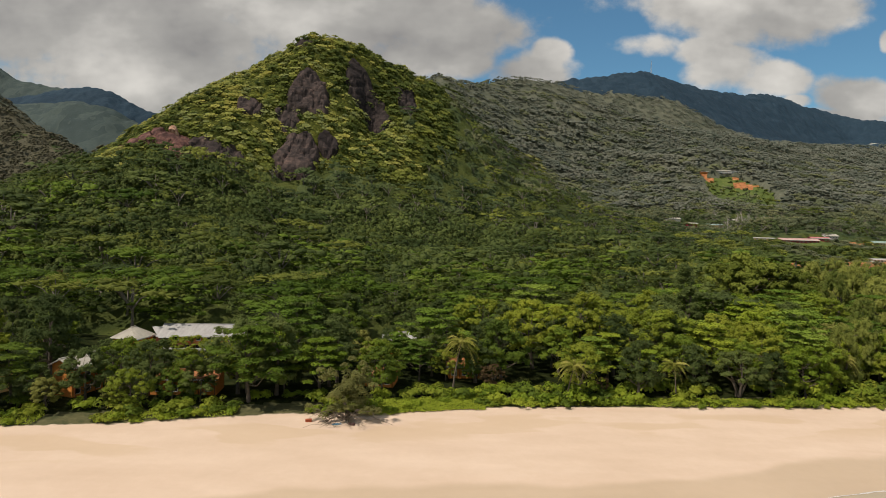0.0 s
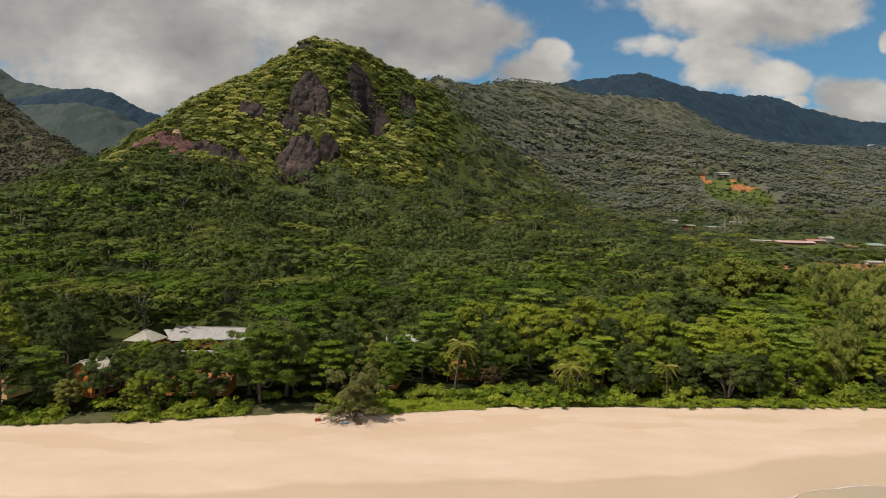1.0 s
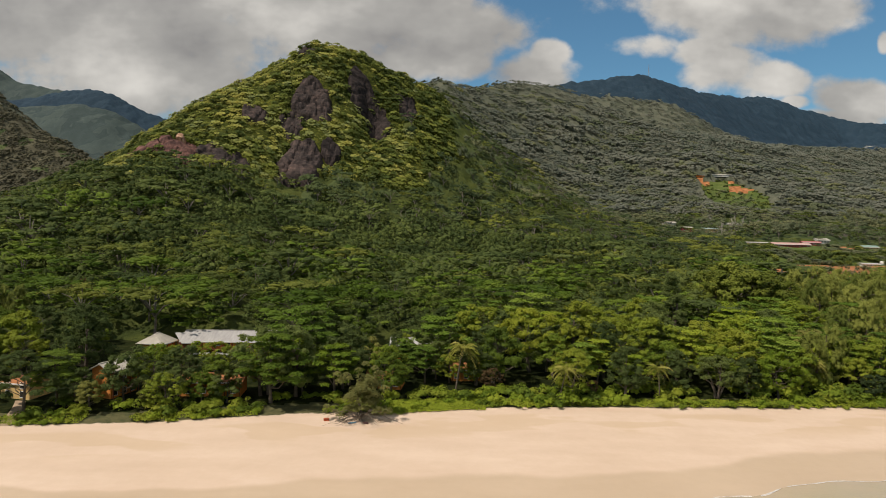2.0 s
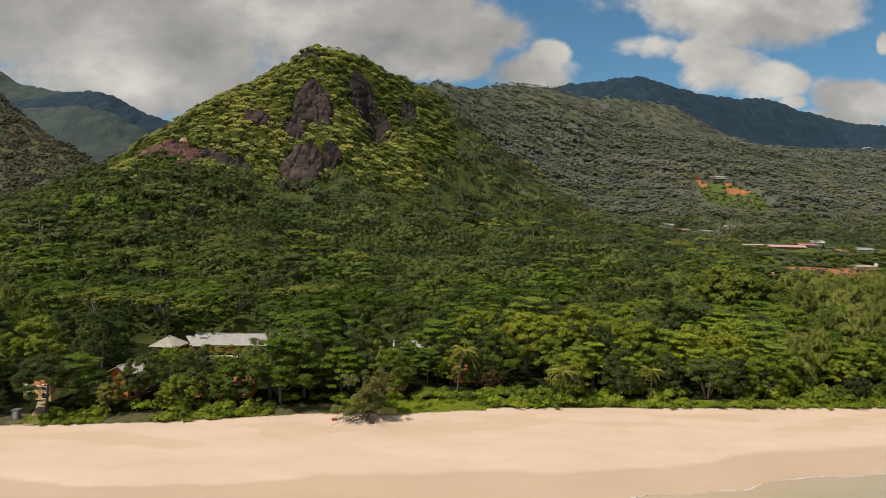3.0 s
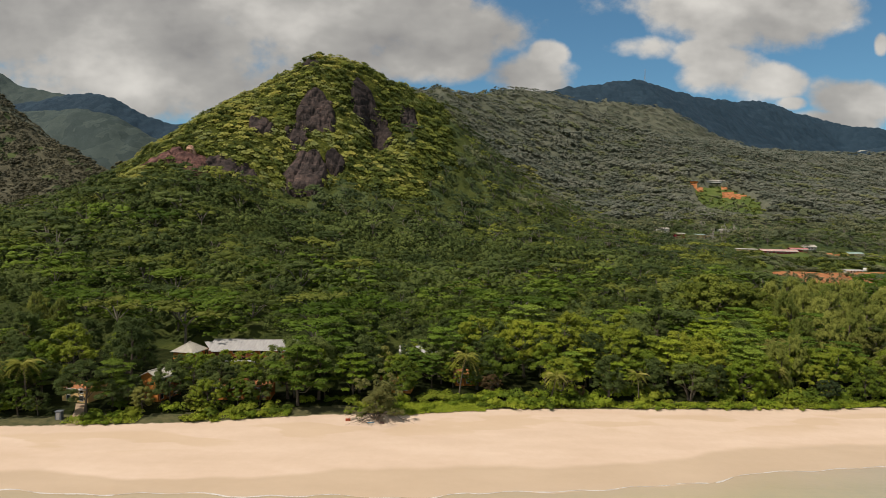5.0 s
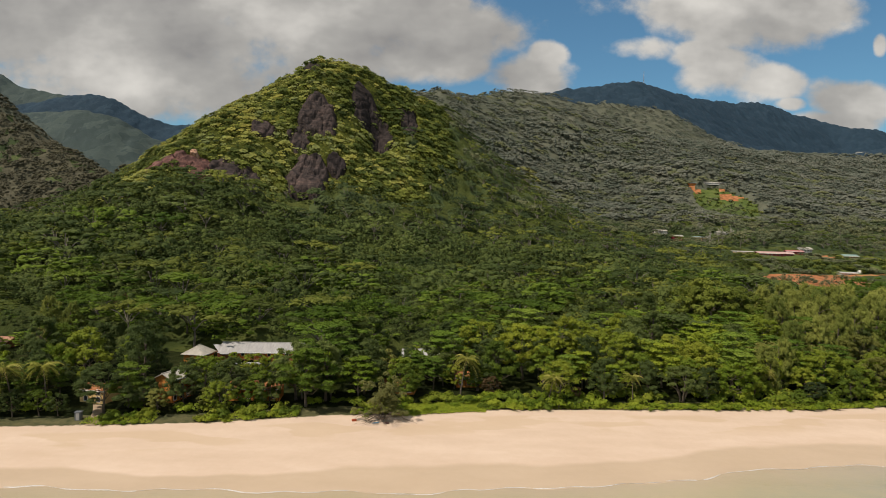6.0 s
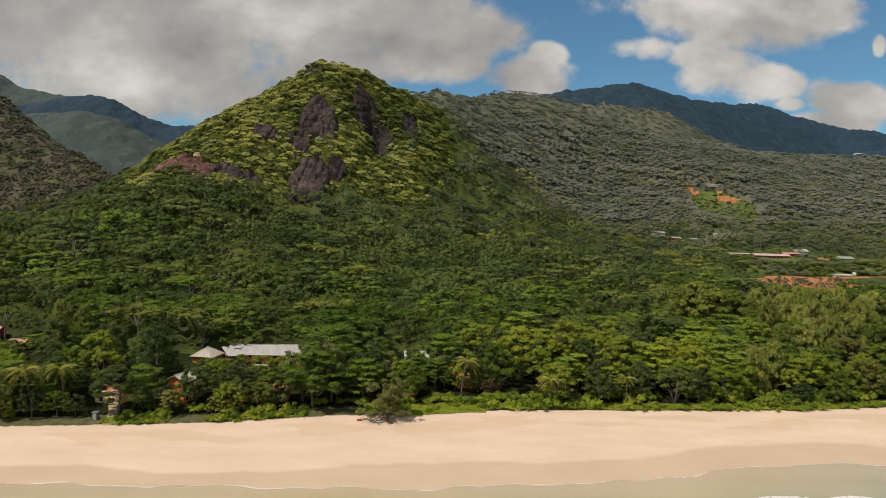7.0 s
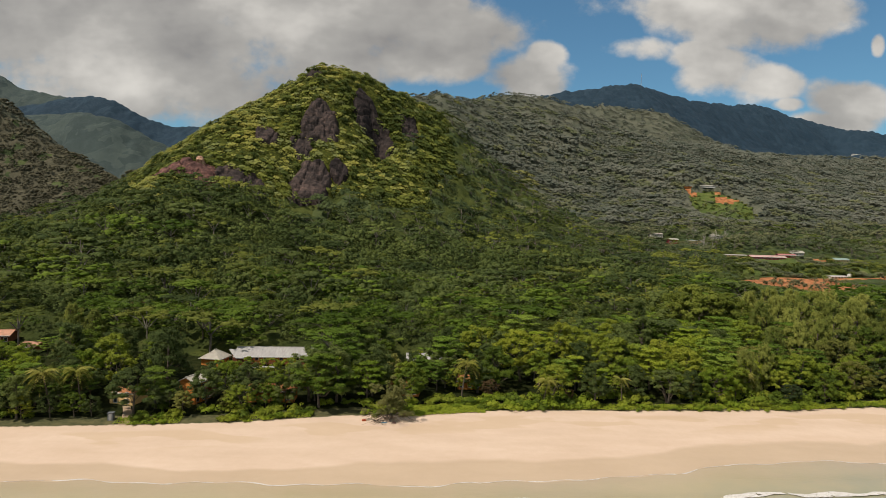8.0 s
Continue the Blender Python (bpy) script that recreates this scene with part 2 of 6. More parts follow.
# dark litter floor, taken near black to paint shade between crowns
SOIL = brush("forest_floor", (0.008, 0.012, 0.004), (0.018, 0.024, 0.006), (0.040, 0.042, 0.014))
SLOPE_BRUSH = brush("hillside_brush", (0.020, 0.028, 0.006), (0.066, 0.076, 0.014), (0.150, 0.146, 0.022), 0.45, 3.0)
# haze put into both far ground colours, cloud shadow into the second
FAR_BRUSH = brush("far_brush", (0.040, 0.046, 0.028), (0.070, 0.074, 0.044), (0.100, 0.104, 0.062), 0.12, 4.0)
RIDGE_BRUSH_SHADED = brush("cloud_shaded_hazy_brush", (0.022, 0.036, 0.042), (0.036, 0.056, 0.064), (0.056, 0.080, 0.082), 0.09, 6.0)

EARTH, n, out = material("red_earth")
geo = n.add("ShaderNodeNewGeometry").outputs["Position"]
f = n.math("ADD", n.math("MULTIPLY", n.noise(geo, 0.25, 6.0, 0.65), 0.7), n.math("MULTIPLY", n.noise(geo, 0.05, 2.0), 0.3))
surface(n, out, n.ramp(f, [(0.38, (0.12, 0.055, 0.020)), (0.5, (0.36, 0.135, 0.045)), (0.66, (0.50, 0.24, 0.11))]), 0.95, bump=f, strength=0.8, distance=1.0)

GRASS, n, out = material("rough_grass")
geo = n.add("ShaderNodeNewGeometry").outputs["Position"]
f = n.math("ADD", n.math("MULTIPLY", n.noise(geo, 0.5, 6.0, 0.7), 0.6), n.math("MULTIPLY", n.noise(geo, 0.06, 3.0), 0.4))
surface(n, out, n.ramp(f, [(0.36, (0.035, 0.060, 0.010)), (0.52, (0.080, 0.110, 0.018)), (0.66, (0.150, 0.160, 0.045))]), 0.9, bump=f, strength=0.8, distance=0.6)

def granite(name, shades):
    """Weathered granite: streaks down the face, strata, lichen and cracks."""
    m, n, out = material(name)
    geo = n.add("ShaderNodeNewGeometry").outputs["Position"]
    streak = n.noise(geo, 0.16, 6.0, 0.62, (1.2, 1.2, 0.22))
    strata = n.noise(geo, 0.22, 5.0, 0.6, (0.3, 0.5, 2.2))
    fine = n.noise(geo, 0.9, 5.0, 0.65)
    lichen = n.noise(geo, 0.045, 4.0, 0.6)
    f = n.math("ADD", n.math("MULTIPLY", streak, 0.40), n.math("ADD", n.math("MULTIPLY", fine, 0.15), n.math("ADD", n.math("MULTIPLY", lichen, 0.25), n.math("MULTIPLY", strata, 0.20))))
    surface(n, out, n.ramp(f, list(zip((0.36, 0.48, 0.57, 0.70), shades))), 0.9, bump=f, strength=1.0, distance=3.0, spec=0.1)
    return m


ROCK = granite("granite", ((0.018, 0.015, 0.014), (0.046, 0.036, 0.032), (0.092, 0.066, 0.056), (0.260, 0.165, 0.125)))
# darker copy of the granite: shade painted onto the sunless cliffs
ROCK_SHADED = granite("granite_shaded", ((0.012, 0.010, 0.010), (0.030, 0.024, 0.022), (0.058, 0.044, 0.038), (0.130, 0.085, 0.070)))
ROCK_PINK = granite("red_granite", ((0.030, 0.017, 0.015), (0.090, 0.048, 0.040), (0.190, 0.095, 0.075), (0.400, 0.210, 0.160)))

SCAR, n, out = material("fresh_rock_scar")
geo = n.add("ShaderNodeNewGeometry").outputs["Position"]
f = n.noise(geo, 0.5, 5.0, 0.65)
surface(n, out, n.ramp(f, [(0.36, (0.14, 0.07, 0.05)), (0.52, (0.42, 0.24, 0.14)), (0.66, (0.62, 0.45, 0.32))]), 0.9, bump=f, strength=0.8, distance=1.0)

WATER, n, out = material("sea_water")
geo = n.add("ShaderNodeNewGeometry").outputs["Position"]
deep = n.add("ShaderNodeAttribute")
deep.attribute_name = "deep"
ripple = n.math("ADD", n.noise(geo, 0.6, 4.0, 0.6, (0.5, 1.0, 1.0)), n.math("MULTIPLY", n.noise(geo, 3.0, 3.0), 0.4))
cloudy = n.noise(geo, 0.12, 4.0)
col = n.ramp(n.math("ADD", deep.outputs["Fac"], n.math("MULTIPLY", n.math("SUBTRACT", cloudy, 0.5), 0.25)), [(0.0, (0.44, 0.345, 0.215)), (0.15, (0.40, 0.335, 0.195)), (0.5, (0.24, 0.27, 0.18)), (1.0, (0.06, 0.17, 0.17))])
surface(n, out, col, 0.12, bump=ripple, strength=0.25, distance=0.25, spec=0.5)

FOAM, n, out = material("sea_foam")
geo = n.add("ShaderNodeNewGeometry").outputs["Position"]
f = n.noise(geo, 3.0, 5.0, 0.7)
surface(n, out, n.ramp(f, [(0.35, (0.46, 0.42, 0.35)), (0.6, (0.70, 0.67, 0.62))]), 0.8, bump=f, strength=0.6, distance=0.1)

ROOF_GREY = plain("grey_sheet_metal", (0.37, 0.355, 0.33), 0.75, 0.18, 0.5, 0.0, (4.0, 0.5, 1.0), 0.1)
ROOF_PALE = plain("pale_sheet_metal", (0.43, 0.40, 0.33), 0.75, 0.14, 0.5, spec=0.1)
ROOF_RED = plain("faded_red_sheet", (0.42, 0.16, 0.15), 0.6, 0.2, 0.6)
WALL_RED = plain("dark_red_paint", (0.26, 0.030, 0.040), 0.7, 0.15, 0.8)
ROOF_CLAY = plain("clay_tile_roof", (0.52, 0.28, 0.18), 0.85, 0.2, 0.8)
ROOF_PINK = plain("faded_pink_sheet", (0.46, 0.30, 0.26), 0.7, 0.2, 0.3, spec=0.1)
ROOF_RUST = plain("rust_orange_sheet", (0.36, 0.15, 0.055), 0.8, 0.2, 0.8)
ROOF_GREEN = plain("green_grey_sheet", (0.22, 0.30, 0.25), 0.6, 0.2, 0.6)
WALL_ORANGE = plain("orange_plaster", (0.62, 0.235, 0.050), 0.85, 0.12, 0.8)
WALL_YELLOW = plain("yellow_plaster", (0.72, 0.50, 0.20), 0.85, 0.10, 0.8)
WALL_WHITE = plain("white_paint", (0.78, 0.75, 0.68), 0.7, 0.08, 0.8)
TIMBER = plain("dark_red_timber", (0.16, 0.055, 0.025), 0.75, 0.25, 1.2)
SHADOW_GLASS = plain("dark_window_glass", (0.03, 0.035, 0.04), 0.15, 0.2, 2.0, spec=0.5)
SHED_GREY = plain("dark_grey_sheet", (0.13, 0.14, 0.15), 0.6)
STEEL = plain("galvanised_steel", (0.42, 0.43, 0.44), 0.45, 0.12, 2.0, 0.6)
PATH_STONE = plain("sandy_path", (0.34, 0.25, 0.16), 0.95, 0.15, 0.6)
BLUE_CLOTH = plain("blue_cloth", (0.10, 0.24, 0.34), 0.9, 0.2, 4.0)
RED_CLOTH = plain("rust_red_canvas", (0.36, 0.085, 0.035), 0.9, 0.2, 4.0)
DARK_CLOTH = plain("dark_brown_canvas", (0.07, 0.035, 0.03), 0.9, 0.2, 4.0)


# ---- land form ----
def lattice(ix, iy, seed):
    h = np.sin(ix * 127.1 + iy * 311.7 + seed * 74.7) * 43758.5453
    return h - np.floor(h)


def value_noise(x, y, scale, seed=0, octaves=4):
    """Smooth noise in -1..1 over the plan; scale is the length of its largest swell."""
    total, amp, norm = 0.0, 1.0, 0.0
    for o in range(octaves):
        u, v = np.asarray(x) / scale, np.asarray(y) / scale
        i, j = np.floor(u), np.floor(v)
        a, b = u - i, v - j
        a, b = a * a * (3 - 2 * a), b * b * (3 - 2 * b)
        top = lattice(i, j + 1, seed + o) * (1 - a) + lattice(i + 1, j + 1, seed + o) * a
        low = lattice(i, j, seed + o) * (1 - a) + lattice(i + 1, j, seed + o) * a
        total = total + amp * ((low * (1 - b) + top * b) * 2 - 1)
        norm, amp, scale = norm + amp, amp * 0.5, scale * 0.5
    return total / norm


def edge_y(x):
    """Where the plants begin, above the sand."""
    return np.interp(x, [-400, -200, -120, -78, -60, -33, -10, 17, 72, 109, 146, 260, 500], [81, 96, 103, 108, 111, 118.5, 120.8, 127, 130.4, 133.4, 140, 160, 190])


def shore_y(x):
    """The water's edge."""
    return np.interp(x, [-500, -100, -15, 12, 40, 52, 66, 88, 113, 200, 500], [62, 75.2, 76.5, 79.5, 83, 86.5, 91.5, 95.5, 95.5, 105, 132]) + 0.6 * np.sin(np.asarray(x) * 0.21) + 0.35 * np.sin(np.asarray(x) * 0.53 + 1)


# crest lines: x, y, height; then length and power of the fall, and the height of the plants on it
RIDGES = [
    ([(-335, 270, 20), (-305, 350, 40), (-285, 425, 62), (-278, 470, 93), (-264, 497, 113), (-257, 540, 138), (-243, 580, 161), (-223, 600, 179), (-207, 620, 195), (-192, 640, 215),
      (-175, 655, 235), (-153, 665, 248), (-130, 675, 250), (-99, 690, 245), (-68, 705, 232), (-38, 720, 219), (-13, 720, 185), (8, 690, 140), (27, 640, 97)], 165, 1.55),
    ([(-98, 1150, 312), (-56, 1180, 330), (-12, 1200, 345), (29, 1230, 340), (72, 1270, 345), (125, 1320, 366), (185, 1340, 375), (252, 1360, 371), (316, 1380, 355), (386, 1300, 277), (473, 1200, 198)], 300, 1.4),
    ([(120, 1760, 440), (334, 1800, 477), (472, 1840, 511), (604, 1870, 543), (723, 1950, 538), (900, 2100, 540), (1118, 2300, 582), (1299, 2390, 600), (1420, 2400, 574), (1536, 2400, 538), (1640, 2300, 486), (2100, 2300, 470)], 420, 1.4),
    ([(-2600, 2600, 850), (-2110, 2600, 748), (-1962, 2600, 688), (-1925, 2600, 664), (-1863, 2600, 641), (-1775, 2600, 623), (-1676, 2600, 600), (-1500, 2620, 540)], 420, 1.4),
    ([(-1900, 2120, 420), (-1750, 2150, 440), (-1642, 2200, 474), (-1517, 2250, 514), (-1461, 2280, 530), (-1352, 2300, 546), (-1308, 2300, 534), (-1231, 2300, 500), (-1153, 2300, 460), (-1076, 2300, 434), (-600, 2320, 430)], 330, 1.4),
    ([(-1400, 1700, 352), (-1257, 1700, 360), (-1167, 1700, 368), (-1061, 1700, 373), (-962, 1700, 352), (-905, 1700, 320), (-831, 1700, 288), (-700, 1700, 240)], 260, 1.5),
    ([(-1000, 800, 300), (-757, 800, 256), (-644, 810, 223), (-596, 800, 185), (-535, 780, 149), (-472, 740, 121), (-420, 700, 96)], 170, 1.4),
    ([(560, 1440, 270), (720, 1500, 268), (850, 1600, 270), (1080, 1700, 285), (1290, 1800, 320), (1560, 1900, 372), (2100, 1950, 400)], 520, 1.5),
    ([(290, 546, 26), (372, 549, 28), (480, 552, 28), (640, 560, 30)], 46, 5.0),
    ([(300, 616, 31), (480, 606, 31), (640, 612, 36)], 62, 4.0),
    ([(420, 1065, 128), (452, 1058, 133), (535, 1066, 134)], 130, 1.6),
]


# hollows cut into the hills: x, y, half widths, depth
HOLLOWS = [(-335, 440, 62, 85, 58), (-285, 500, 30, 40, 12), (-262, 545, 40, 40, 11), (-200, 634, 28, 28, 11), (-215, 440, 40, 30, 7), (-74, 604, 15, 38, 24), (-104, 514, 9, 16, 9)]


def land_z(x, y):
    """Height of the bare ground over the plan."""
    x, y = np.asarray(x, float), np.asarray(y, float)
    inland = y - edge_y(x)
    z = np.interp(inland, [-400, -60, -36, -12, 0, 8, 60, 250, 400, 500, 800, 4000], [-18, -2.6, -0.1, 1.55, 2.0, 2.7, 4.2, 9.0, 16.0, 23.0, 45.0, 70.0])
    sand = y - shore_y(x)
    z = np.where(inland < 0, np.where(sand > 0, 2.0 * (1 - np.clip(-inland / np.maximum(edge_y(x) - shore_y(x), 1), 0, 1) ** 1.15), sand * 0.055), z)
    hills = np.zeros_like(x)
    for line, length, power in RIDGES:
        best = np.zeros_like(x)
        for (ax, ay, az), (bx, by, bz) in zip(line, line[1:]):
            ux, uy = bx - ax, by - ay
            t = np.clip(((x - ax) * ux + (y - ay) * uy) / (ux * ux + uy * uy), 0, 1)
            d = np.hypot(x - ax - t * ux, y - ay - t * uy)
            best = np.maximum(best, (az + t * (bz - az)) * np.exp(-((d / length) ** power)))
        hills = (hills**6 + best**6) ** (1 / 6)
    for hx, hy, wx_, wy_, cut in HOLLOWS:
        hills = hills - cut * np.exp(-(((x - hx) / wx_) ** 2) - ((y - hy) / wy_) ** 2)
    hills = np.maximum(hills, 0) * np.clip(inland / 60, 0, 1)
    rise = np.clip(hills / 60, 0, 1)
    z = np.where(inland > 0, (z**4 + hills**4) ** 0.25, z)
    far = np.clip((inland - 60) / 200, 0, 1)
    return z + far * (value_noise(x, y, 120, 3) * (2.0 + 9.0 * rise) + value_noise(x, y, 26, 8, 3) * 3.6 * rise) + np.where(inland < 0, 0.06 * value_noise(x, y * 1.6, 14, 5) * np.clip(sand / 8, 0, 1), 0)


def ground_at(x, y):
    return float(land_z(np.array([x]), np.array([y]))[0])


def mesh_from(name, verts, faces, mats, index=None, attrs=(), smooth=False):
    """A mesh from arrays: verts (n, 3), faces (m, k)."""
    me = bpy.data.meshes.new(name)
    verts, faces = np.asarray(verts, np.float32), np.asarray(faces, np.int32)
    m, k = faces.shape
    me.vertices.add(len(verts))
    me.vertices.foreach_set("co", verts.ravel())
    me.loops.add(m * k)
    me.loops.foreach_set("vertex_index", faces.ravel())
    me.polygons.add(m)
    me.polygons.foreach_set("loop_start", np.arange(0, m * k, k, dtype=np.int32))
    for mat in mats:
        me.materials.append(mat)
    if index is not None:
        me.polygons.foreach_set("material_index", np.asarray(index, np.int32))
    me.polygons.foreach_set("use_smooth", np.full(m, smooth))
    for key, values in attrs:
        me.attributes.new(key, "FLOAT", "POINT").data.foreach_set("value", np.asarray(values, np.float32))
    me.update(calc_edges=True)
    return me


def grid_faces(rows, cols):
    i = np.arange(rows * cols).reshape(rows, cols)
    return np.stack([i[:-1, :-1], i[:-1, 1:], i[1:, 1:], i[1:, :-1]], -1).reshape(-1, 4)


def inside(x, y, cx, cy, rx, ry, wob=0.35, seed=1):
    return ((x - cx) / rx) ** 2 + ((y - cy) / ry) ** 2 + wob * value_noise(x, y, min(rx, ry) * 1.2, seed) < 1


def is_earth(x, y):
    bank = inside(x, y, 322, 458, 48, 36, 0.9) | inside(x, y, 375, 495, 36, 8, 0.8, seed=4) | inside(x, y, 425, 498, 22, 9, 0.6, seed=6) | inside(x, y, 401, 573, 5, 16, 0.2)
    cut = inside(x, y, 492, 968, 22, 17, 0.6) | inside(x, y, 446, 1000, 10, 13, 0.5) | inside(x, y, 492, 1000, 10, 9)
    return bank | cut


def on_mountain(x, y):
    """The steep, rocky mountain, where only scrub grows."""
    return (land_z(x, y) > np.interp(y, [0, 300, 430, 480, 560, 700], [25, 52, 74, 80, 84, 88]) - 14 * np.clip((x + 90) / 60, 0, 1) + 14 * value_noise(x, y, 40, 5)) & (y < 770) & (x + 70 * value_noise(x, y, 75, 14) < -22) & (x > -350)


def is_grass(x, y):
    lot = inside(x, y, 365, 540, 95, 48, 0.5, seed=7) | inside(x, y, 285, 440, 72, 46, 0.6, seed=9)
    clear = inside(x, y, 470, 940, 44, 66, 0.7, seed=2)
    return lot | clear


ys = np.concatenate([np.arange(-900, 50, 50), np.arange(50, 180, 1.3), np.arange(180, 420, 4), np.arange(420, 624, 4), np.arange(624, 1000, 8), np.arange(1000, 2600, 20), np.arange(2600, 4600, 100)])
us = np.linspace(-1, 1, 261)
wide = 230 + 1.15 * np.maximum(ys, 0) + np.maximum(-ys, 0) * 2
gx, gy = us[None, :] * wide[:, None], np.repeat(ys[:, None], len(us), 1)
gz = land_z(gx, gy)
faces = grid_faces(len(ys), len(us))
cx, cy = gx.ravel()[faces].mean(1), gy.ravel()[faces].mean(1)
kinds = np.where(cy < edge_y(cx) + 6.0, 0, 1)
kinds = np.where((kinds == 1) & on_mountain(cx, cy), 4, kinds)
kinds = np.where((kinds == 1) & ((cy > 800) | (cx < -330) & (cy > 430)), 5, kinds)
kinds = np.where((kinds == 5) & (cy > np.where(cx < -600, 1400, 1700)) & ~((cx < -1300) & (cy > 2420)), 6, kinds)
kinds = np.where((kinds != 0) & is_grass(cx, cy), 3, kinds)
kinds = np.where((kinds != 0) & is_earth(cx, cy), 2, kinds)
width = np.interp(gx.ravel(), [-105, -85, -54, -11, 34, 50, 103, 130], [8.0, 8.0, 5.0, 12.0, 10.0, 11.0, 12.0, 12.0])
wetness = np.clip(1.0 - (gy.ravel() - shore_y(gx.ravel())) / (2 * width), 0, 1)
ground = new("ground", mesh_from("ground", np.stack([gx.ravel(), gy.ravel(), gz.ravel()], -1), faces, [SAND, SOIL, EARTH, GRASS, SLOPE_BRUSH, FAR_BRUSH, RIDGE_BRUSH_SHADED], kinds, [("wet", wetness), ("strand", np.clip((edge_y(gx.ravel()) - gy.ravel()) / 35, -1, 1))], True))
tagged(ground, "pale sandy beach rising to wooded hills and red earth cuttings", "ground", kind="structure")

# ---- sea ----
sy = np.concatenate([np.arange(-4600, -200, 200), np.arange(-200, 40, 12), np.arange(40, 125, 1.0)])
sx = np.concatenate([np.linspace(-4600, -420, 24), np.linspace(-400, 400, 181), np.linspace(420, 4600, 24)])
wx, wy = np.meshgrid(sx, sy)
off = shore_y(wx) - wy
swell = np.clip(off / 12, 0, 1)
wz = 0.0 + swell * (0.10 * np.sin(wy * 0.55 + 1.5 * value_noise(wx, wy, 40, 6)) + 0.06 * value_noise(wx, wy, 5, 4, 2))
deep = np.clip(off / 60, 0, 1)
sea = new("water", mesh_from("water", np.stack([wx.ravel(), wy.ravel(), wz.ravel()], -1), grid_faces(len(sy), len(sx)), [WATER], None, [("deep", deep.ravel())], True))
tagged(sea, "shallow sandy green sea water lapping the beach", "sea", kind="structure")


def foam_band(name, offset, width, patchy, seed, label, span=(-330, 330), lift=0.02, grain=1.6):
    """A broken, uneven ribbon of foam along the shore."""
    xs = np.arange(span[0], span[1], 0.3)
    base = shore_y(xs) - np.interp(xs, [-95, -50, 17, 48, 98], offset) + 0.8 * value_noise(xs, xs * 0, 11, seed)
    half = width * np.clip(0.75 + 1.1 * value_noise(xs, xs * 0 + 9, 6, seed + 1), 0.06, 2)
    across = np.linspace(-1, 1, 9)
    px = np.repeat(xs[:, None], 9, 1)
    py = base[:, None] + across[None, :] * half[:, None] + 0.18 * value_noise(px, across[None, :] * 3 + px * 0, 1.7, seed)
    pz = np.maximum(land_z(px, py), 0.0) + lift + 0.03 * (1 - across[None, :] ** 2) + 0 * px
    f = grid_faces(len(xs), 9)
    keep = value_noise(px.ravel()[f].mean(1), py.ravel()[f].mean(1), grain, seed + 2, 3) > patchy
    ob = new(name, mesh_from(name, np.stack([px.ravel(), py.ravel(), pz.ravel()], -1), f[keep], [FOAM], None, (), True))
    return tagged(ob, label, "foam", kind="stuff")


foam_band("swash_line", [0.0] * 5, 0.17, -0.40, 21, "thin white foam line along the water's edge")
foam_band("breaking_wave_foam", [10.6, 13.0, 14.0, 15.0, 20.0], 1.0, -0.30, 31, "ragged white surf of a small wave offshore", (-300, -40), 0.13)
foam_band("breaking_wave_foam", [6.0, 6.0, 9.0, 14.5, 19.0], 1.0, -0.35, 35, "ragged white surf of a small wave offshore", (12, 330), 0.13)


# ---- makers ----
def part(name, me, parent, label=""):
    """A mesh as one object under a thing or under a part."""
    ob = new(name, me)
    ob.parent = parent
    if label:
        ob["label"] = label
    return ob


def thing(name, m, label, category, group="", kind=""):
    ob = new(name)
    ob.empty_display_size = 0.5
    ob.matrix_basis = m
    return tagged(ob, label, category, group, kind)


def leaf_quads(pos, normal, size, rng, slim=0.6, fold=0.16):
    """Rhombic leaf sprays at pos, facing normal, folded along the middle."""
    n = len(pos)
    normal = normal / np.maximum(np.linalg.norm(normal, axis=1, keepdims=True), 1e-6)
    a = np.cross(normal, rng.normal(size=(n, 3)))
    a /= np.maximum(np.linalg.norm(a, axis=1, keepdims=True), 1e-6)
    b = np.cross(normal, a)
    s = np.asarray(size).reshape(-1, 1) * rng.uniform(0.7, 1.3, (n, 1))
    tip, side, drop = a * s, b * s * slim, normal * s * fold
    v = np.stack([pos - tip, pos - side - drop, pos + tip, pos + side - drop], 1).reshape(-1, 3)
    return v, np.arange(4 * n).reshape(n, 4)


def crown(clumps, leaves, size, rng, squash=0.7, up=0.5, rough=0.45, slim=0.6, low=-0.35, middle=None, out=0.9, view_lean=(0, 0, 0)):
    """Leaf sprays over the outsides of clumps (x, y, z, r)."""
    clumps = np.asarray(clumps, float)
    share = clumps[:, 3] ** 2
    pick = rng.choice(len(clumps), leaves, p=share / share.sum())
    d = rng.normal(size=(leaves, 3))
    d /= np.linalg.norm(d, axis=1, keepdims=True)
    d[:, 2] = np.where(d[:, 2] < low, -d[:, 2], d[:, 2])
    r = clumps[pick, 3:4] * rng.uniform(0.55, 1.08, (leaves, 1)) ** 0.6
    pos = clumps[pick, :3] + d * r * (1, 1, squash)
    face = d * out + (0, 0, up * 0.6) + np.asarray(view_lean)
    if middle is not None:
        whole = pos - np.asarray(middle)
        face = face + 0.55 * whole / np.linalg.norm(whole, axis=1, keepdims=True)
    return leaf_quads(pos, face + rough * rng.normal(size=(leaves, 3)), size, rng, slim)


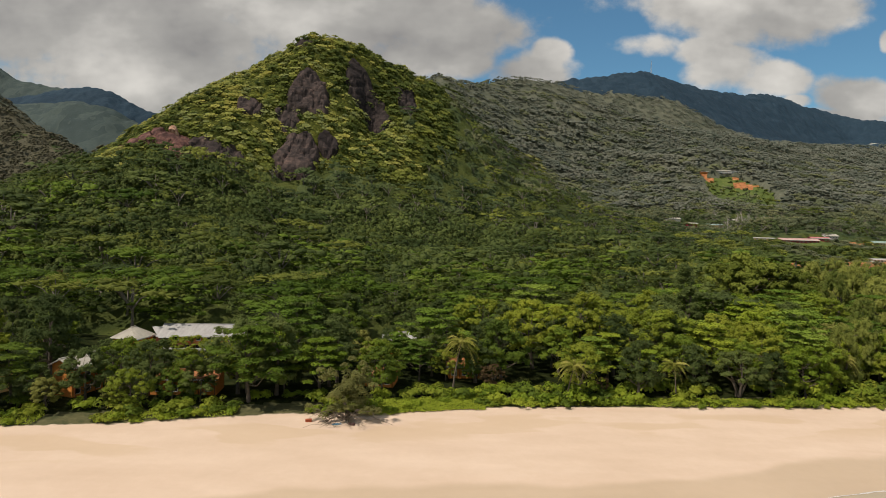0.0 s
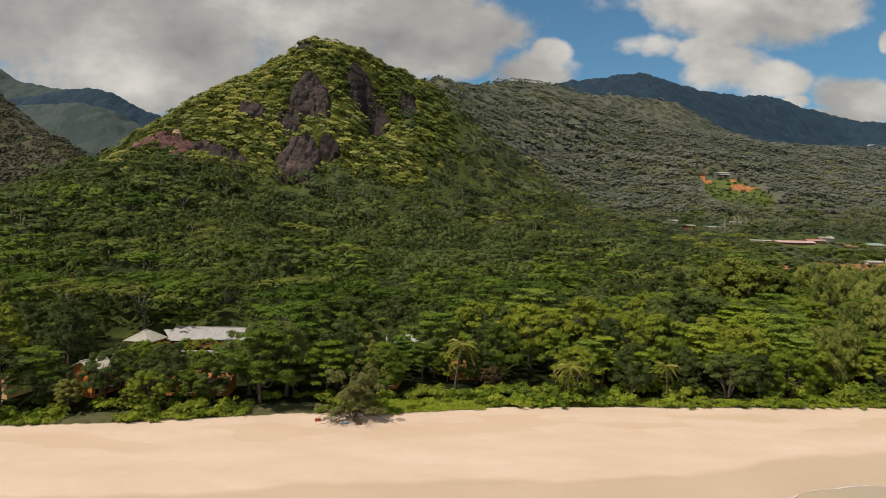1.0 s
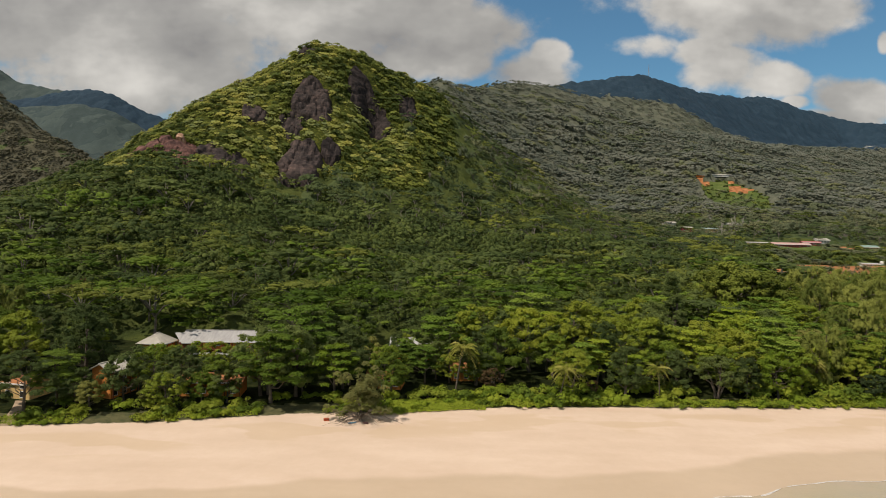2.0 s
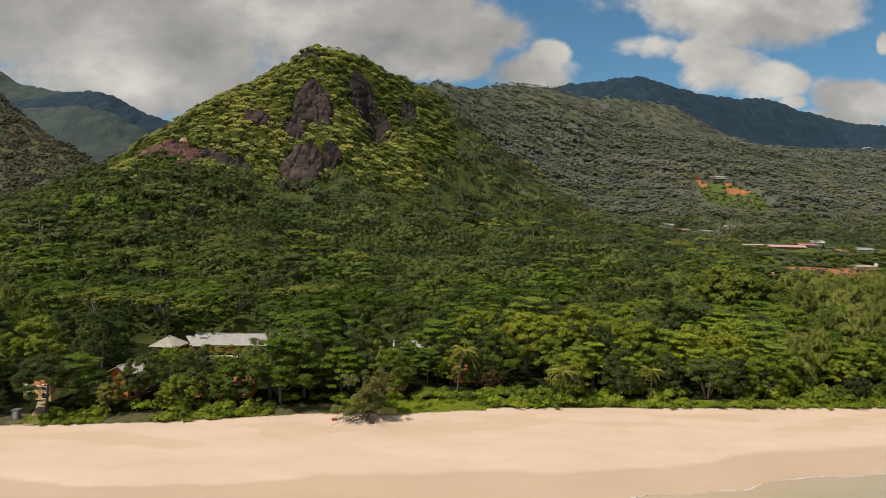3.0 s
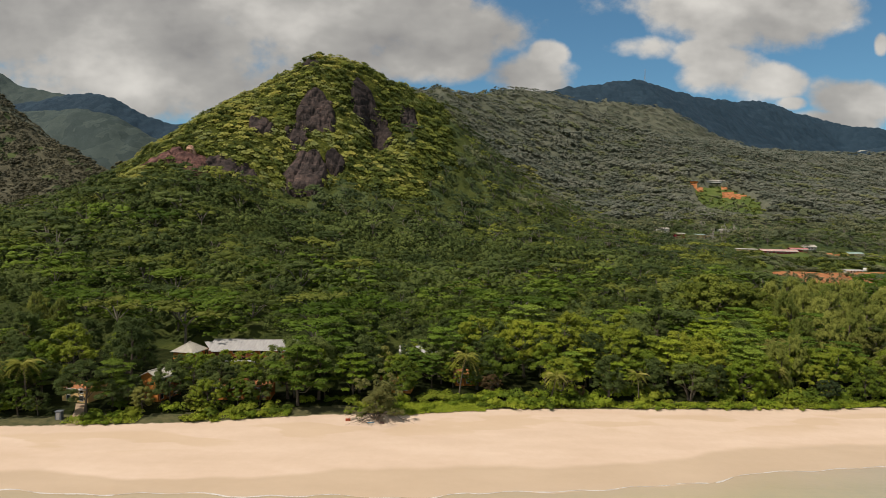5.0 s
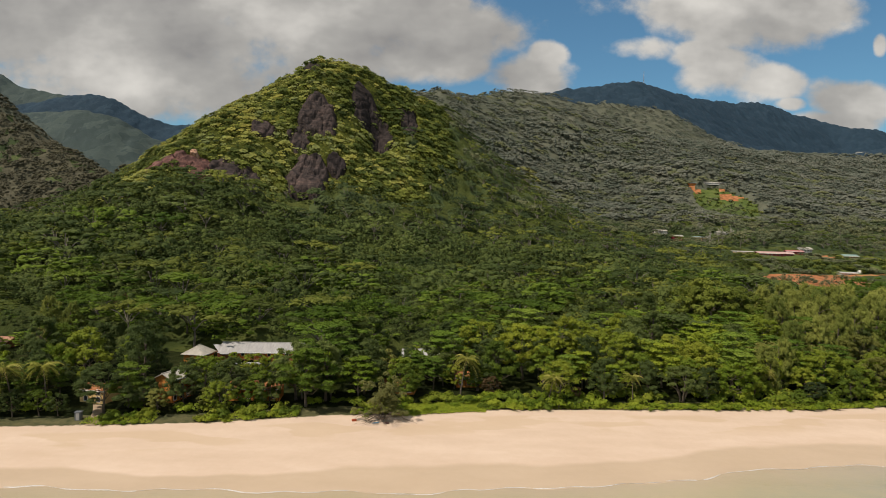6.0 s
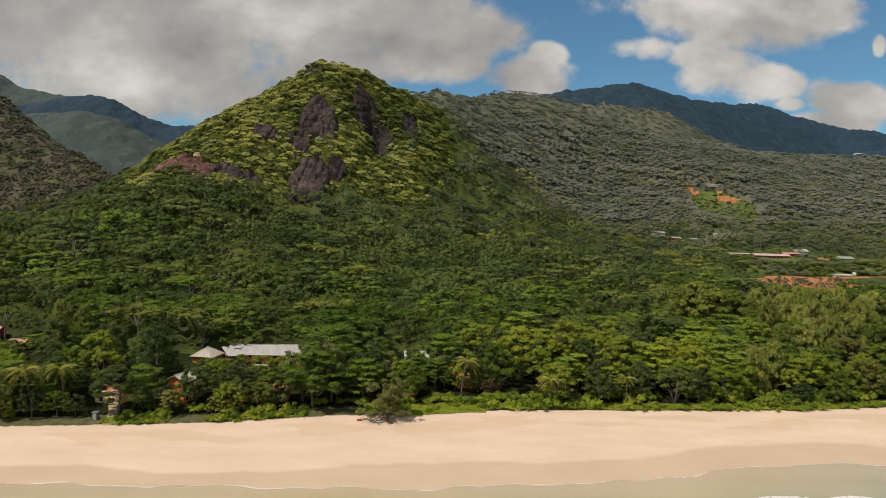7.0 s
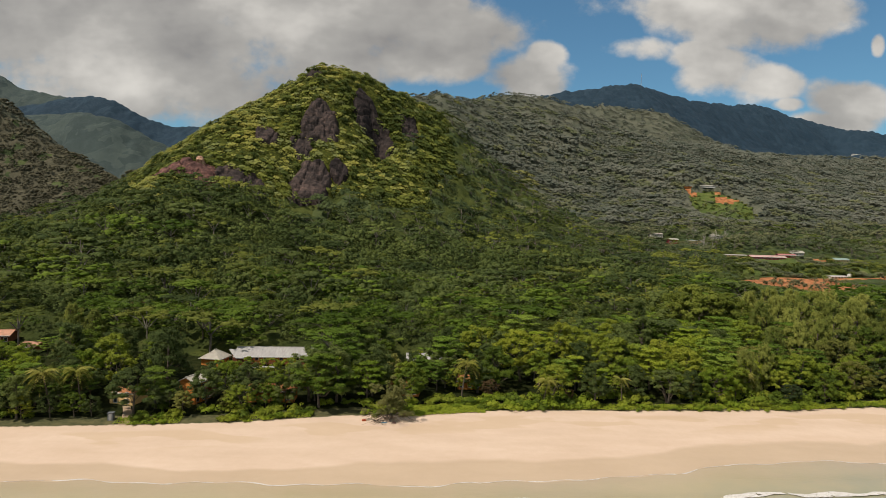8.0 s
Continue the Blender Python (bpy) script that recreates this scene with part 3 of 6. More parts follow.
def clump_core(c, r, squash, rng, sides, rings, low=-0.55):
    """The closed inside of one clump of leaves: an uneven cap, open below."""
    el = np.linspace(low, math.pi / 2, rings + 1)[:, None]
    ang = np.linspace(0, 2 * math.pi, sides, endpoint=False)[None, :] + rng.uniform(0, 6)
    far = r * (0.92 + 0.22 * rng.uniform(-1, 1, (rings + 1, sides)))
    far[-1] = r
    v = np.stack([c[0] + far * np.cos(el) * np.cos(ang), c[1] + far * np.cos(el) * np.sin(ang), c[2] + squash * far * np.sin(el)], -1).reshape(-1, 3)
    i = np.arange((rings + 1) * sides).reshape(rings + 1, sides)
    j = np.roll(i, -1, 1)
    return v, np.stack([i[:-1], j[:-1], j[1:], i[1:]], -1).reshape(-1, 4)


def tube(points, radii, sides=6):
    """A tapered tube along points."""
    points = [Vector(p) for p in points]
    verts, faces = [], []
    for i, p in enumerate(points):
        along = (points[min(i + 1, len(points) - 1)] - points[max(i - 1, 0)]).normalized()
        side = along.cross(Vector((0.31, 0.95, 0.05))).normalized()
        other = along.cross(side)
        for k in range(sides):
            t = 2 * math.pi * k / sides
            verts.append(p + (side * math.cos(t) + other * math.sin(t)) * radii[i])
    for i in range(len(points) - 1):
        for k in range(sides):
            faces.append((i * sides + k, i * sides + (k + 1) % sides, (i + 1) * sides + (k + 1) % sides, (i + 1) * sides + k))
    return np.array([tuple(v) for v in verts]), np.array(faces)


def joined(pieces):
    vs, fs, base = [], [], 0
    for v, f in pieces:
        vs.append(v)
        fs.append(np.asarray(f) + base)
        base += len(v)
    return np.concatenate(vs), np.concatenate(fs)


def limb(a, b, ra, rb, rng, bend=0.12, steps=4):
    a, b = np.array(a, float), np.array(b, float)
    far = np.linalg.norm(b - a)
    pts = [a + (b - a) * t + rng.normal(size=3) * bend * far * math.sin(math.pi * t) * 0.6 for t in np.linspace(0, 1, steps)]
    return tube([tuple(p) for p in pts], list(np.linspace(ra, rb, steps)), 5)


SPREADS = {
    "round": dict(base=0.34, wide=0.46, clumps=70, big=(0.060, 0.110), squash=0.75, up=0.55),
    "tall": dict(base=0.28, wide=0.33, clumps=62, big=(0.055, 0.100), squash=0.80, up=0.5),
    "tier": dict(base=0.36, wide=0.54, clumps=66, big=(0.075, 0.135), squash=0.30, up=1.1),
    "cone": dict(base=0.10, wide=0.25, clumps=70, big=(0.045, 0.08), squash=0.85, up=0.5),
    "feather": dict(base=0.18, wide=0.27, clumps=74, big=(0.045, 0.085), squash=1.35, up=0.25),
    "fork": dict(base=0.42, wide=0.55, clumps=60, big=(0.065, 0.11), squash=0.65, up=0.6),
}


def tree_meshes(name, height, style, leaf_mat, leaves, size, seed, slim=0.6):
    """The trunk with its limbs, and the crown, of one tree that stands at the origin."""
    rng = np.random.default_rng(seed)
    s = SPREADS[style]
    wide, base = s["wide"] * height, s["base"] * height
    lobes = rng.uniform(0, 2 * math.pi, 3)
    clumps = []
    for i in range(s["clumps"]):
        t = (i + rng.uniform(0, 1)) / s["clumps"]
        ang = rng.uniform(0, 2 * math.pi)
        bulge = 1 + 0.16 * math.sin(2 * ang + lobes[0]) + 0.12 * math.sin(3 * ang + lobes[1]) + 0.10 * math.sin(5 * t + lobes[2])
        if style == "cone":
            reach, t_out = wide * (1.05 - t) ** 0.8, rng.uniform(0.55, 1)
        elif style == "tier":
            level = math.floor(t * 6)
            t = (level + rng.uniform(0.4, 0.6)) / 6
            reach = wide * (1.0, 0.95, 1.0, 0.85, 0.68, 0.4)[level] * rng.uniform(0.85, 1.1)
            t_out = math.sqrt(rng.uniform(0.05, 1))
        else:
            reach = wide * math.sqrt(max(0.06, 1 - (2 * (t * 0.94 + 0.02) - 0.72) ** 2 / 1.65))
            t_out = math.sqrt(rng.uniform(0.35, 1)) if t < 0.8 else math.sqrt(rng.uniform(0.02, 1))
        out_r = t_out * reach * bulge
        r = rng.uniform(*s["big"]) * height
        z = base + t * (height - base) - r * s["squash"] * 0.7
        clumps.append((math.cos(ang) * out_r, math.sin(ang) * out_r, z, r))
    lean = rng.normal(size=2) * 0.03 * height
    top = height * (0.8 if style in ("cone", "feather") else 0.58)
    thick = 0.022 * height
    wood = [tube([(0, 0, -0.4), (lean[0] * 0.3, lean[1] * 0.3, height * 0.15), (lean[0], lean[1], height * 0.4), (lean[0] * 1.2, lean[1] * 1.2, top)], [thick * 1.5, thick, thick * 0.75, thick * 0.25], 8)]
    for c in clumps[::5]:
        h = min(max(base * 0.6, c[2] - 0.6 * math.hypot(c[0], c[1])), top * 0.95)
        f = h / top
        wood.append(limb((lean[0] * f, lean[1] * f, h), (c[0] * 0.9, c[1] * 0.9, c[2]), thick * 0.45 * (1.1 - f * 0.6), thick * 0.1, rng))
    v, f = joined(wood)
    trunk = mesh_from(name + "_trunk", v, f, [BARK], None, (), True)
    v, f = crown(clumps, leaves, size, rng, s["squash"], s["up"], 0.30, slim, -0.2, None if style == "tier" else (0, 0, height * 0.45))
    hearts = [clump_core(c, c[3] * 0.62, s["squash"], rng, 6, 2, -0.8) for c in clumps]
    cv, cf = joined(hearts)
    smooth = np.arange(len(f) + len(cf)) >= len(f)
    v, f = joined([(v, f), (cv, cf)])
    tone = np.full(len(v), rng.uniform(0, 0.2))
    return trunk, mesh_from(name + "_crown", v, f, [leaf_mat], None, [("tone", tone)], smooth)


def frond_blades(base, ang, length, rise, droop, rng, per=18, wide=0.55):
    """One pinnate palm frond: a bent rib with leaflets on both sides."""
    base = np.array(base)
    c, s = math.cos(ang), math.sin(ang)
    verts, faces = [], []
    for i in range(per):
        t = (i + 0.8) / per
        r = length * t
        mid = base + (c * r, s * r, length * (rise * t - droop * t * t))
        w_ = wide * math.sin(math.pi * min(1, 0.18 + 0.8 * t)) * length * 0.32
        step = length / per * 0.5
        for side in (-1, 1):
            o = len(verts)
            end = mid + (-s * w_ * side + c * w_ * 0.45, c * w_ * side + s * w_ * 0.45, -w_ * rng.uniform(0.35, 0.75))
            verts += [mid - (c * step, s * step, 0), mid + (c * step, s * step, 0), end + (c * step * 0.3, s * step * 0.3, 0), end - (c * step * 0.3, s * step * 0.3, 0)]
            faces.append((o, o + 1, o + 2, o + 3))
    return np.array(verts), np.array(faces)


def make_palm(height, seed, length=3.9):
    rng = np.random.default_rng(seed)
    lean = rng.normal(size=2) * 0.06 * height
    ob = thing("coconut_palm", Matrix(), "slender coconut palm with drooping yellow-green fronds", "palm tree", "coconut palms")
    v, f = tube([(0, 0, -0.4), (lean[0] * 0.2, lean[1] * 0.2, height * 0.3), (lean[0] * 0.6, lean[1] * 0.6, height * 0.7), (lean[0], lean[1], height)], [0.22, 0.15, 0.12, 0.10], 8)
    part("trunk", mesh_from("palm_trunk", v, f, [BARK], None, (), True), ob)
    n_fronds = 24
    for k in range(n_fronds):
        ang = k * 2.4 + rng.uniform(-0.2, 0.2)
        level = k / n_fronds
        rise, droop = 1.2 - 1.3 * level, 1.0 + 0.25 * level
        v, f = frond_blades((lean[0], lean[1], height), ang, length * rng.uniform(0.85, 1.1) * (0.75 + 0.25 * math.sin(math.pi * level)), rise, droop, rng)
        rv, rf = tube([(lean[0] + math.cos(ang) * length * t, lean[1] + math.sin(ang) * length * t, height + length * (rise * t - droop * t * t)) for t in (0, 0.3, 0.6, 0.9)], [0.06, 0.045, 0.03, 0.012], 4)
        v, f = joined([(v, f), (rv, rf)])
        part("frond", mesh_from("frond", v, f, [LEAF_PALM], None, [("tone", np.full(len(v), 0.45 * (1 - level) + rng.uniform(0, 0.15)))]), ob)
    return ob


def standing(x, y, turn=0.0, size=1.0, sink=0.15):
    return pose(x, y, ground_at(x, y) - sink, 0, 0, turn) @ Matrix.Scale(size, 4)


def copy_at(ob, x, y, turn, size):
    made = copy_thing(ob, pose(x, y, ground_at(x, y) - 0.15, 0, 0, turn))
    made.scale = (size, size, size)
    return made


# ---- buildings ----
def box_mesh(name, boxes, mat):
    """Boxes (x0, y0, z0, x1, y1, z1) in one bevelled mesh."""
    bm = bmesh.new()
    for x0, y0, z0, x1, y1, z1 in boxes:
        m = Matrix.Translation(((x0 + x1) / 2, (y0 + y1) / 2, (z0 + z1) / 2)) @ Matrix.Diagonal((x1 - x0, y1 - y0, z1 - z0, 1))
        bmesh.ops.create_cube(bm, size=1.0, matrix=m)
    bmesh.ops.bevel(bm, geom=bm.edges[:], offset=0.03, segments=1, affect="EDGES")
    me = bpy.data.meshes.new(name)
    bm.to_mesh(me)
    bm.free()
    me.materials.append(mat)
    return me


def sheet_slope(name, a, b, c, d, mat, thick=0.12, rib=0.45):
    """A thick roof slope from the eave a-b to the ridge d-c, with raised ribs running down it."""
    a, b, c, d = (np.array(p, float) for p in (a, b, c, d))
    n = np.cross(b - a, d - a)
    n = n / np.linalg.norm(n)
    if n[2] < 0:
        n = -n
    count = max(2, int(np.linalg.norm(b - a) / rib))
    verts, faces = [], []
    for i in range(count + 1):
        t = i / count
        low, high = a + (b - a) * t, d + (c - d) * t
        for s, h in ((-0.12, 0.0), (-0.05, 0.03), (0.05, 0.03), (0.12, 0.0)):
            shift = (b - a) / np.linalg.norm(b - a) * s * rib * (1 if 0 < i < count else 0)
            verts += [low + shift + n * h, high + shift + n * h]
    for i in range(len(verts) // 2 - 1):
        faces.append((2 * i, 2 * i + 2, 2 * i + 3, 2 * i + 1))
    top = len(verts)
    verts += [v - n * (thick + 0.05) for v in (a, b, c, d)]
    faces.append((top, top + 3, top + 2, top + 1))
    last = top - 2
    faces += [(0, 1, top + 3, top), (last, top + 1, top + 2, last + 1), (0, top, top + 1, last), (1, last + 1, top + 2, top + 3)]
    return mesh_from(name, np.array(verts), np.array(faces), [mat])


def make_house(name, m, long, deep, eave, pitch, wall_mat, roof_mat, label, storeys=1, over=0.8, bays=6, veranda=True, hip=0.0):
    """A gabled building: the ridge runs along x, the front faces -y."""
    ob = thing(name, m, label, "building")
    half, d = long / 2, deep / 2
    rise = d * math.tan(radians(pitch))
    tall = eave / storeys
    w_ = 0.22
    walls = part("wall", box_mesh("house_walls", [(-half, -d, -1.0, half, -d + w_, eave), (-half, d - w_, -1.0, half, d, eave), (-half, -d + w_, -1.0, -half + w_, d - w_, eave), (half - w_, -d + w_, -1.0, half, d - w_, eave)], wall_mat), ob)
    for sx in (-1, 1) if not hip else ():
        gv = np.array([(sx * half, -d, eave), (sx * half, d, eave), (sx * half, 0, eave + rise), (sx * (half - w_), -d, eave), (sx * (half - w_), d, eave), (sx * (half - w_), 0, eave + rise)])
        part("gable", mesh_from("gable", gv, np.array([(0, 1, 2), (5, 4, 3), (0, 3, 4), (0, 4, 1), (1, 4, 5), (1, 5, 2), (2, 5, 3), (2, 3, 0)]), [wall_mat]), ob)
    drop = over * math.tan(radians(pitch))
    low, high, rl = eave - drop + 0.1, eave + rise + 0.1, half + over - hip
    part("roof_slope", sheet_slope("roof_front", (-half - over, -d - over, low), (half + over, -d - over, low), (rl, 0, high), (-rl, 0, high), roof_mat), ob)
    part("roof_slope", sheet_slope("roof_back", (half + over, d + over, low), (-half - over, d + over, low), (-rl, 0, high), (rl, 0, high), roof_mat), ob)
    if hip:
        for sx in (-1, 1):
            part("roof_slope", sheet_slope("roof_end", (sx * (half + over), -d - over, low), (sx * (half + over), d + over, low), (sx * rl, 0.01, high), (sx * rl, -0.01, high), roof_mat), ob)
    part("ridge_cap", box_mesh("ridge_cap", [(-rl, -0.18, eave + rise + 0.1, rl, 0.18, eave + rise + 0.24)], roof_mat), ob)
    part("fascia", box_mesh("fascia", [(-half - over, -d - over - 0.06, eave - drop - 0.22, half + over, -d - over, eave - drop + 0.14)], WALL_WHITE), ob)
    pane = box_mesh("window_pane", [(-0.55, -0.04, 0, 0.55, 0.04, 1.25)], SHADOW_GLASS)
    frame_me = box_mesh("window_frame", [(-0.68, -0.06, -0.12, -0.55, 0.08, 1.38), (0.55, -0.06, -0.12, 0.68, 0.08, 1.38), (-0.55, -0.06, 1.25, 0.55, 0.08, 1.38), (-0.62, -0.10, -0.14, 0.62, 0.08, 0.0)], WALL_WHITE)
    rail_me = box_mesh("veranda_rail", [(-half, -d - 1.5, 0, half, -d - 1.42, 0.08), (-half, -d - 1.5, 0.42, half, -d - 1.42, 0.48), (-half, -d - 1.5, 0.84, half, -d - 1.40, 0.92)], TIMBER)
    post_me = box_mesh("veranda_post", [(-0.09, -0.09, -0.5, 0.09, 0.09, eave - drop)], TIMBER)
    for s in range(storeys):
        for k in range(bays):
            x = -half + (k + 0.5) * long / bays
            win = part("window", frame_me, ob)
            win.location = (x, -d - 0.03, s * tall + 0.95)
            part("pane", pane, win)
        if veranda and s:
            part("balcony_floor", box_mesh("balcony_floor", [(-half, -d - 1.55, s * tall - 0.15, half, -d - 0.002, s * tall)], TIMBER), ob)
            r = part("balcony_rail", rail_me, ob)
            r.location = (0, 0, s * tall)
    if veranda:
        for k in range(bays + 1):
            p = part("post", post_me, ob)
            p.location = (-half + 0.1 + k * (long - 0.2) / bays, -d - 0.72, 0)
    return ob


# ---- the buildings among the trees ----
def on_land(x, y, turn=0.0, lift=0.0):
    return pose(x, y, ground_at(x, y) + lift, 0, 0, turn)


HOMES = []


def home(x, y, reach, back=None):
    """Keeps trees off a house: half its length and half its depth."""
    HOMES.append((x, y, reach, reach if back is None else back))
    return x, y


x, y = home(-67.2, 174.2, 16, 7)
guest = make_house("guest_house", pose(x, y, 3.0, 0, 0, 3.5), 27.5, 10.5, 5.2, 22, WALL_ORANGE, ROOF_GREY, "long orange two-storey guest house with grey sheet-metal roof", 2, 0.9, 9)
part("porch_roof", sheet_slope("porch_roof", (-13.4, -7.2, 4.5), (-10.2, -7.2, 4.5), (-14.3, -2.0, 6.9), (-17.4, -2.0, 6.9), ROOF_GREY), guest, "steep grey sheet roof over the porch")
part("porch_wall", box_mesh("porch_wall", [(-13.1, -6.8, -1.0, -10.8, -5.3, 4.4), (-15.4, -4.2, -1.0, -14.0, -2.4, 5.6)], TIMBER), guest)
part("terrace_parapet", box_mesh("terrace_parapet", [(-15.0, -11.2, 1.9, 2.0, -10.9, 2.5)], WALL_WHITE), guest)
x, y = home(-88.5, 168.5, 6, 6)
make_house("hip_roofed_hall", pose(x, y, 2.9, 0, 0, 80), 7.4, 7.0, 4.9, 33, WALL_ORANGE, ROOF_PALE, "orange hall with pale low-pitched hip roof", 1, 0.8, 3, hip=3.6)
x, y = home(-79, 127.5, 4.5, 5)
make_house("beach_bungalow", pose(x, y, 2.6, 0, 0, 72), 7.6, 5.6, 7.0, 26, WALL_ORANGE, ROOF_PALE, "orange two-storey beach bungalow with pale metal roof", 2, 0.7, 3)
x, y = home(-98.0, 124.8, 5, 4)
make_house("yellow_cottage", pose(x, y, 2.5, 0, 0, -12), 8, 6.5, 4.0, 12, WALL_YELLOW, ROOF_RUST, "yellow plaster cottage by a sandy path", 2, 0.3, 2, False)
x, y = home(-178.5, 181, 7, 5)
make_house("clay_roofed_house", on_land(x, y, 10, -0.8), 10, 7, 3.4, 22, TIMBER, ROOF_CLAY, "timber house with faded clay-coloured roof among trees", 1, 0.7, 4)
x, y = home(-158.5, 171, 5, 4)
make_house("clay_roofed_house", on_land(x, y, -12, -1.0), 6.5, 5.5, 3.2, 20, TIMBER, ROOF_CLAY, "timber outbuilding with faded clay-coloured roof among trees", 1, 0.6, 3)
x, y = home(-9, 170, 7, 4)
make_house("garden_bungalow", pose(x, y, 4.0, 0, 0, 2), 14, 8, 4.6, 20, WALL_ORANGE, ROOF_GREY, "orange bungalow with grey roof hidden in trees", 1, 0.7, 5)
x, y = home(-15, 140, 3, 1.5)
make_house("garden_bungalow", pose(x, y, 2.8, 0, 0, -6), 9, 6, 2.8, 20, WALL_ORANGE, ROOF_RUST, "small orange bungalow with rusty roof under trees", 1, 0.6, 3)
x, y = home(6, 149, 3, 1.5)
make_house("garden_bungalow", pose(x, y, 3.0, 0, 0, 5), 8, 6, 3.4, 20, WALL_ORANGE, ROOF_RUST, "small orange bungalow with rusty roof under trees", 1, 0.6, 3)
x, y = home(-56, 130, 5, 1.5)
make_house("garden_bungalow", pose(x, y, 2.8, 0, 0, 4), 14, 6, 3.8, 20, WALL_ORANGE, ROOF_RUST, "small orange bungalow with rusty roof under trees", 1, 0.6, 4)
x, y = home(351, 582, 20, 8)
make_house("red_roofed_lodge", on_land(x, y, -4, -1.2), 36, 9, 3.4, 18, WALL_RED, ROOF_PINK, "long dark red lodge with faded pink sheet roof", 1, 1.0, 9)
x, y = home(377, 590, 9, 6)
make_house("red_roofed_lodge", on_land(x, y, -6, -0.8), 17, 7, 3.0, 16, WALL_RED, ROOF_RED, "small dark red lodge with red sheet roof", 1, 0.8, 4)
x, y = home(314, 586, 17, 5)
make_house("pale_shed", on_land(x, y, -2, -0.8), 32, 5, 2.4, 10, WALL_YELLOW, ROOF_PALE, "long low cream shed with pale roof", 1, 0.4, 8, False)
home(351, 569, 20, 7)
x, y = home(398, 606, 6)
make_house("hillside_house", on_land(x, y, 5), 13, 9, 3.4, 22, WALL_WHITE, ROOF_PALE, "white hillside house with pale roof", 1, 0.7, 4)
x, y = home(424, 572, 8)
make_house("hillside_house", on_land(x, y, 0, -0.8), 15, 8, 3.0, 20, WALL_YELLOW, ROOF_GREEN, "cream hillside house with green-grey roof", 1, 0.8, 5)
x, y = home(378, 508, 9, 5)
make_house("hillside_house", on_land(x, y, 4, -1.4), 16, 7, 2.8, 12, WALL_WHITE, ROOF_GREY, "white house with grey roof on a red earth bank", 1, 0.8, 5)
x, y = home(446, 1019, 7)
make_house("hillside_house", on_land(x, y, 5), 20, 8, 3.0, 14, WALL_ORANGE, ROOF_GREEN, "orange house with green-grey roof above a cutting", 1, 0.8, 5)
x, y = home(482, 1014, 9)
make_house("hillside_house", on_land(x, y, -5), 38, 9, 3.0, 14, WALL_WHITE, ROOF_PALE, "long white building with pale roof above a cutting", 1, 0.8, 9)
for x, y, long, wall_, roof_, hue in ((293, 752, 17, WALL_WHITE, ROOF_PALE, "white"), (300, 712, 12, WALL_RED, ROOF_PALE, "dark red"), (331, 718, 20, WALL_YELLOW, ROOF_GREEN, "yellow"), (371, 742, 15, WALL_WHITE, ROOF_PALE, "cream")):
    home(x, y, 8)
    make_house("hillside_house", on_land(x, y, 3, 1.5), long, 8, 5.0, 16, wall_, roof_, hue + " hillside house half hidden by trees", 1, 0.8, 5)
for x, y, long in ((1275, 1812, 30), (1330, 1830, 26), (1215, 1790, 40)):
    home(x, y, 14)
    make_house("ridge_house", on_land(x, y, 0, 2.0), long, 14, 6.0, 20, WALL_WHITE, ROOF_PALE, "white house on the far ridge", 2, 1.0, 6)

# water tank on the bank
tank = thing("water_tank", on_land(390, 507, 0, 0), "white water tank on a red earth bank", "tank")
v, f = tube([(0, 0, 0), (0, 0, 0.2), (0, 0, 2.6), (0, 0, 3.0), (0, 0, 3.2)], [2.0, 2.1, 2.1, 1.5, 0.05], 16)
part("shell", mesh_from("tank_shell", v, f, [WALL_WHITE], None, (), True), tank)

# mast on the far ridge
mx, my = 655, 1905
mast = thing("radio_mast", on_land(mx, my), "thin steel lattice radio mast on the ridge", "mast")
for sx, sy_ in ((-1, -1), (1, -1), (0, 1)):
    v, f = tube([(sx * 2.4, sy_ * 2.0, -1), (sx * 1.2, sy_ * 1.0, 26), (sx * 0.4, sy_ * 0.3, 52)], [0.35, 0.3, 0.25], 5)
    part("leg", mesh_from("mast_leg", v, f, [STEEL]), mast)
for k in range(9):
    h, r = 3 + k * 5.2, 2.4 * (1 - k / 11)
    v, f = joined([tube([(-r, -r * 0.83, h), (r, -r * 0.83, h + 2.6)], [0.14, 0.14], 4), tube([(r, -r * 0.83, h), (0, r * 0.83, h + 2.6)], [0.14, 0.14], 4), tube([(0, r * 0.83, h), (-r, -r * 0.83, h + 2.6)], [0.14, 0.14], 4)])
    part("brace", mesh_from("mast_brace", v, f, [STEEL]), mast)

# shed and path by the cottage
shed = thing("garden_shed", on_land(-95.0, 109.6, 6), "small grey sheet-metal shed behind the beach hedge", "shed")
part("wall", box_mesh("shed_wall", [(-0.7, -0.6, -0.3, 0.7, 0.6, 2.0)], SHED_GREY), shed)
part("roof", box_mesh("shed_roof", [(-0.85, -0.75, 2.0, 0.85, 0.75, 2.1)], SHED_GREY), shed)
part("door", box_mesh("shed_door", [(-0.4, -0.67, 0.0, 0.4, -0.605, 1.8)], ROOF_GREY), shed)
px = np.linspace(0, 1, 24)
pv = []
for t in px:
    ax, ay = -90.0 - 6.5 * t + 0.8 * math.sin(3 * t), 106.2 + 14 * t
    for s in (-1, -0.4, 0.4, 1):
        pv.append((ax + s * (1.5 - 0.3 * t), ay, ground_at(ax + s, ay) + 0.06 + 0.05 * (1 - s * s)))
path = new("path", mesh_from("path", np.array(pv), grid_faces(24, 4), [PATH_STONE], None, (), True))
tagged(path, "sandy footpath from the beach to the cottage", "path", kind="structure")


# ---- rock faces of the mountain ----
ROCKS = []


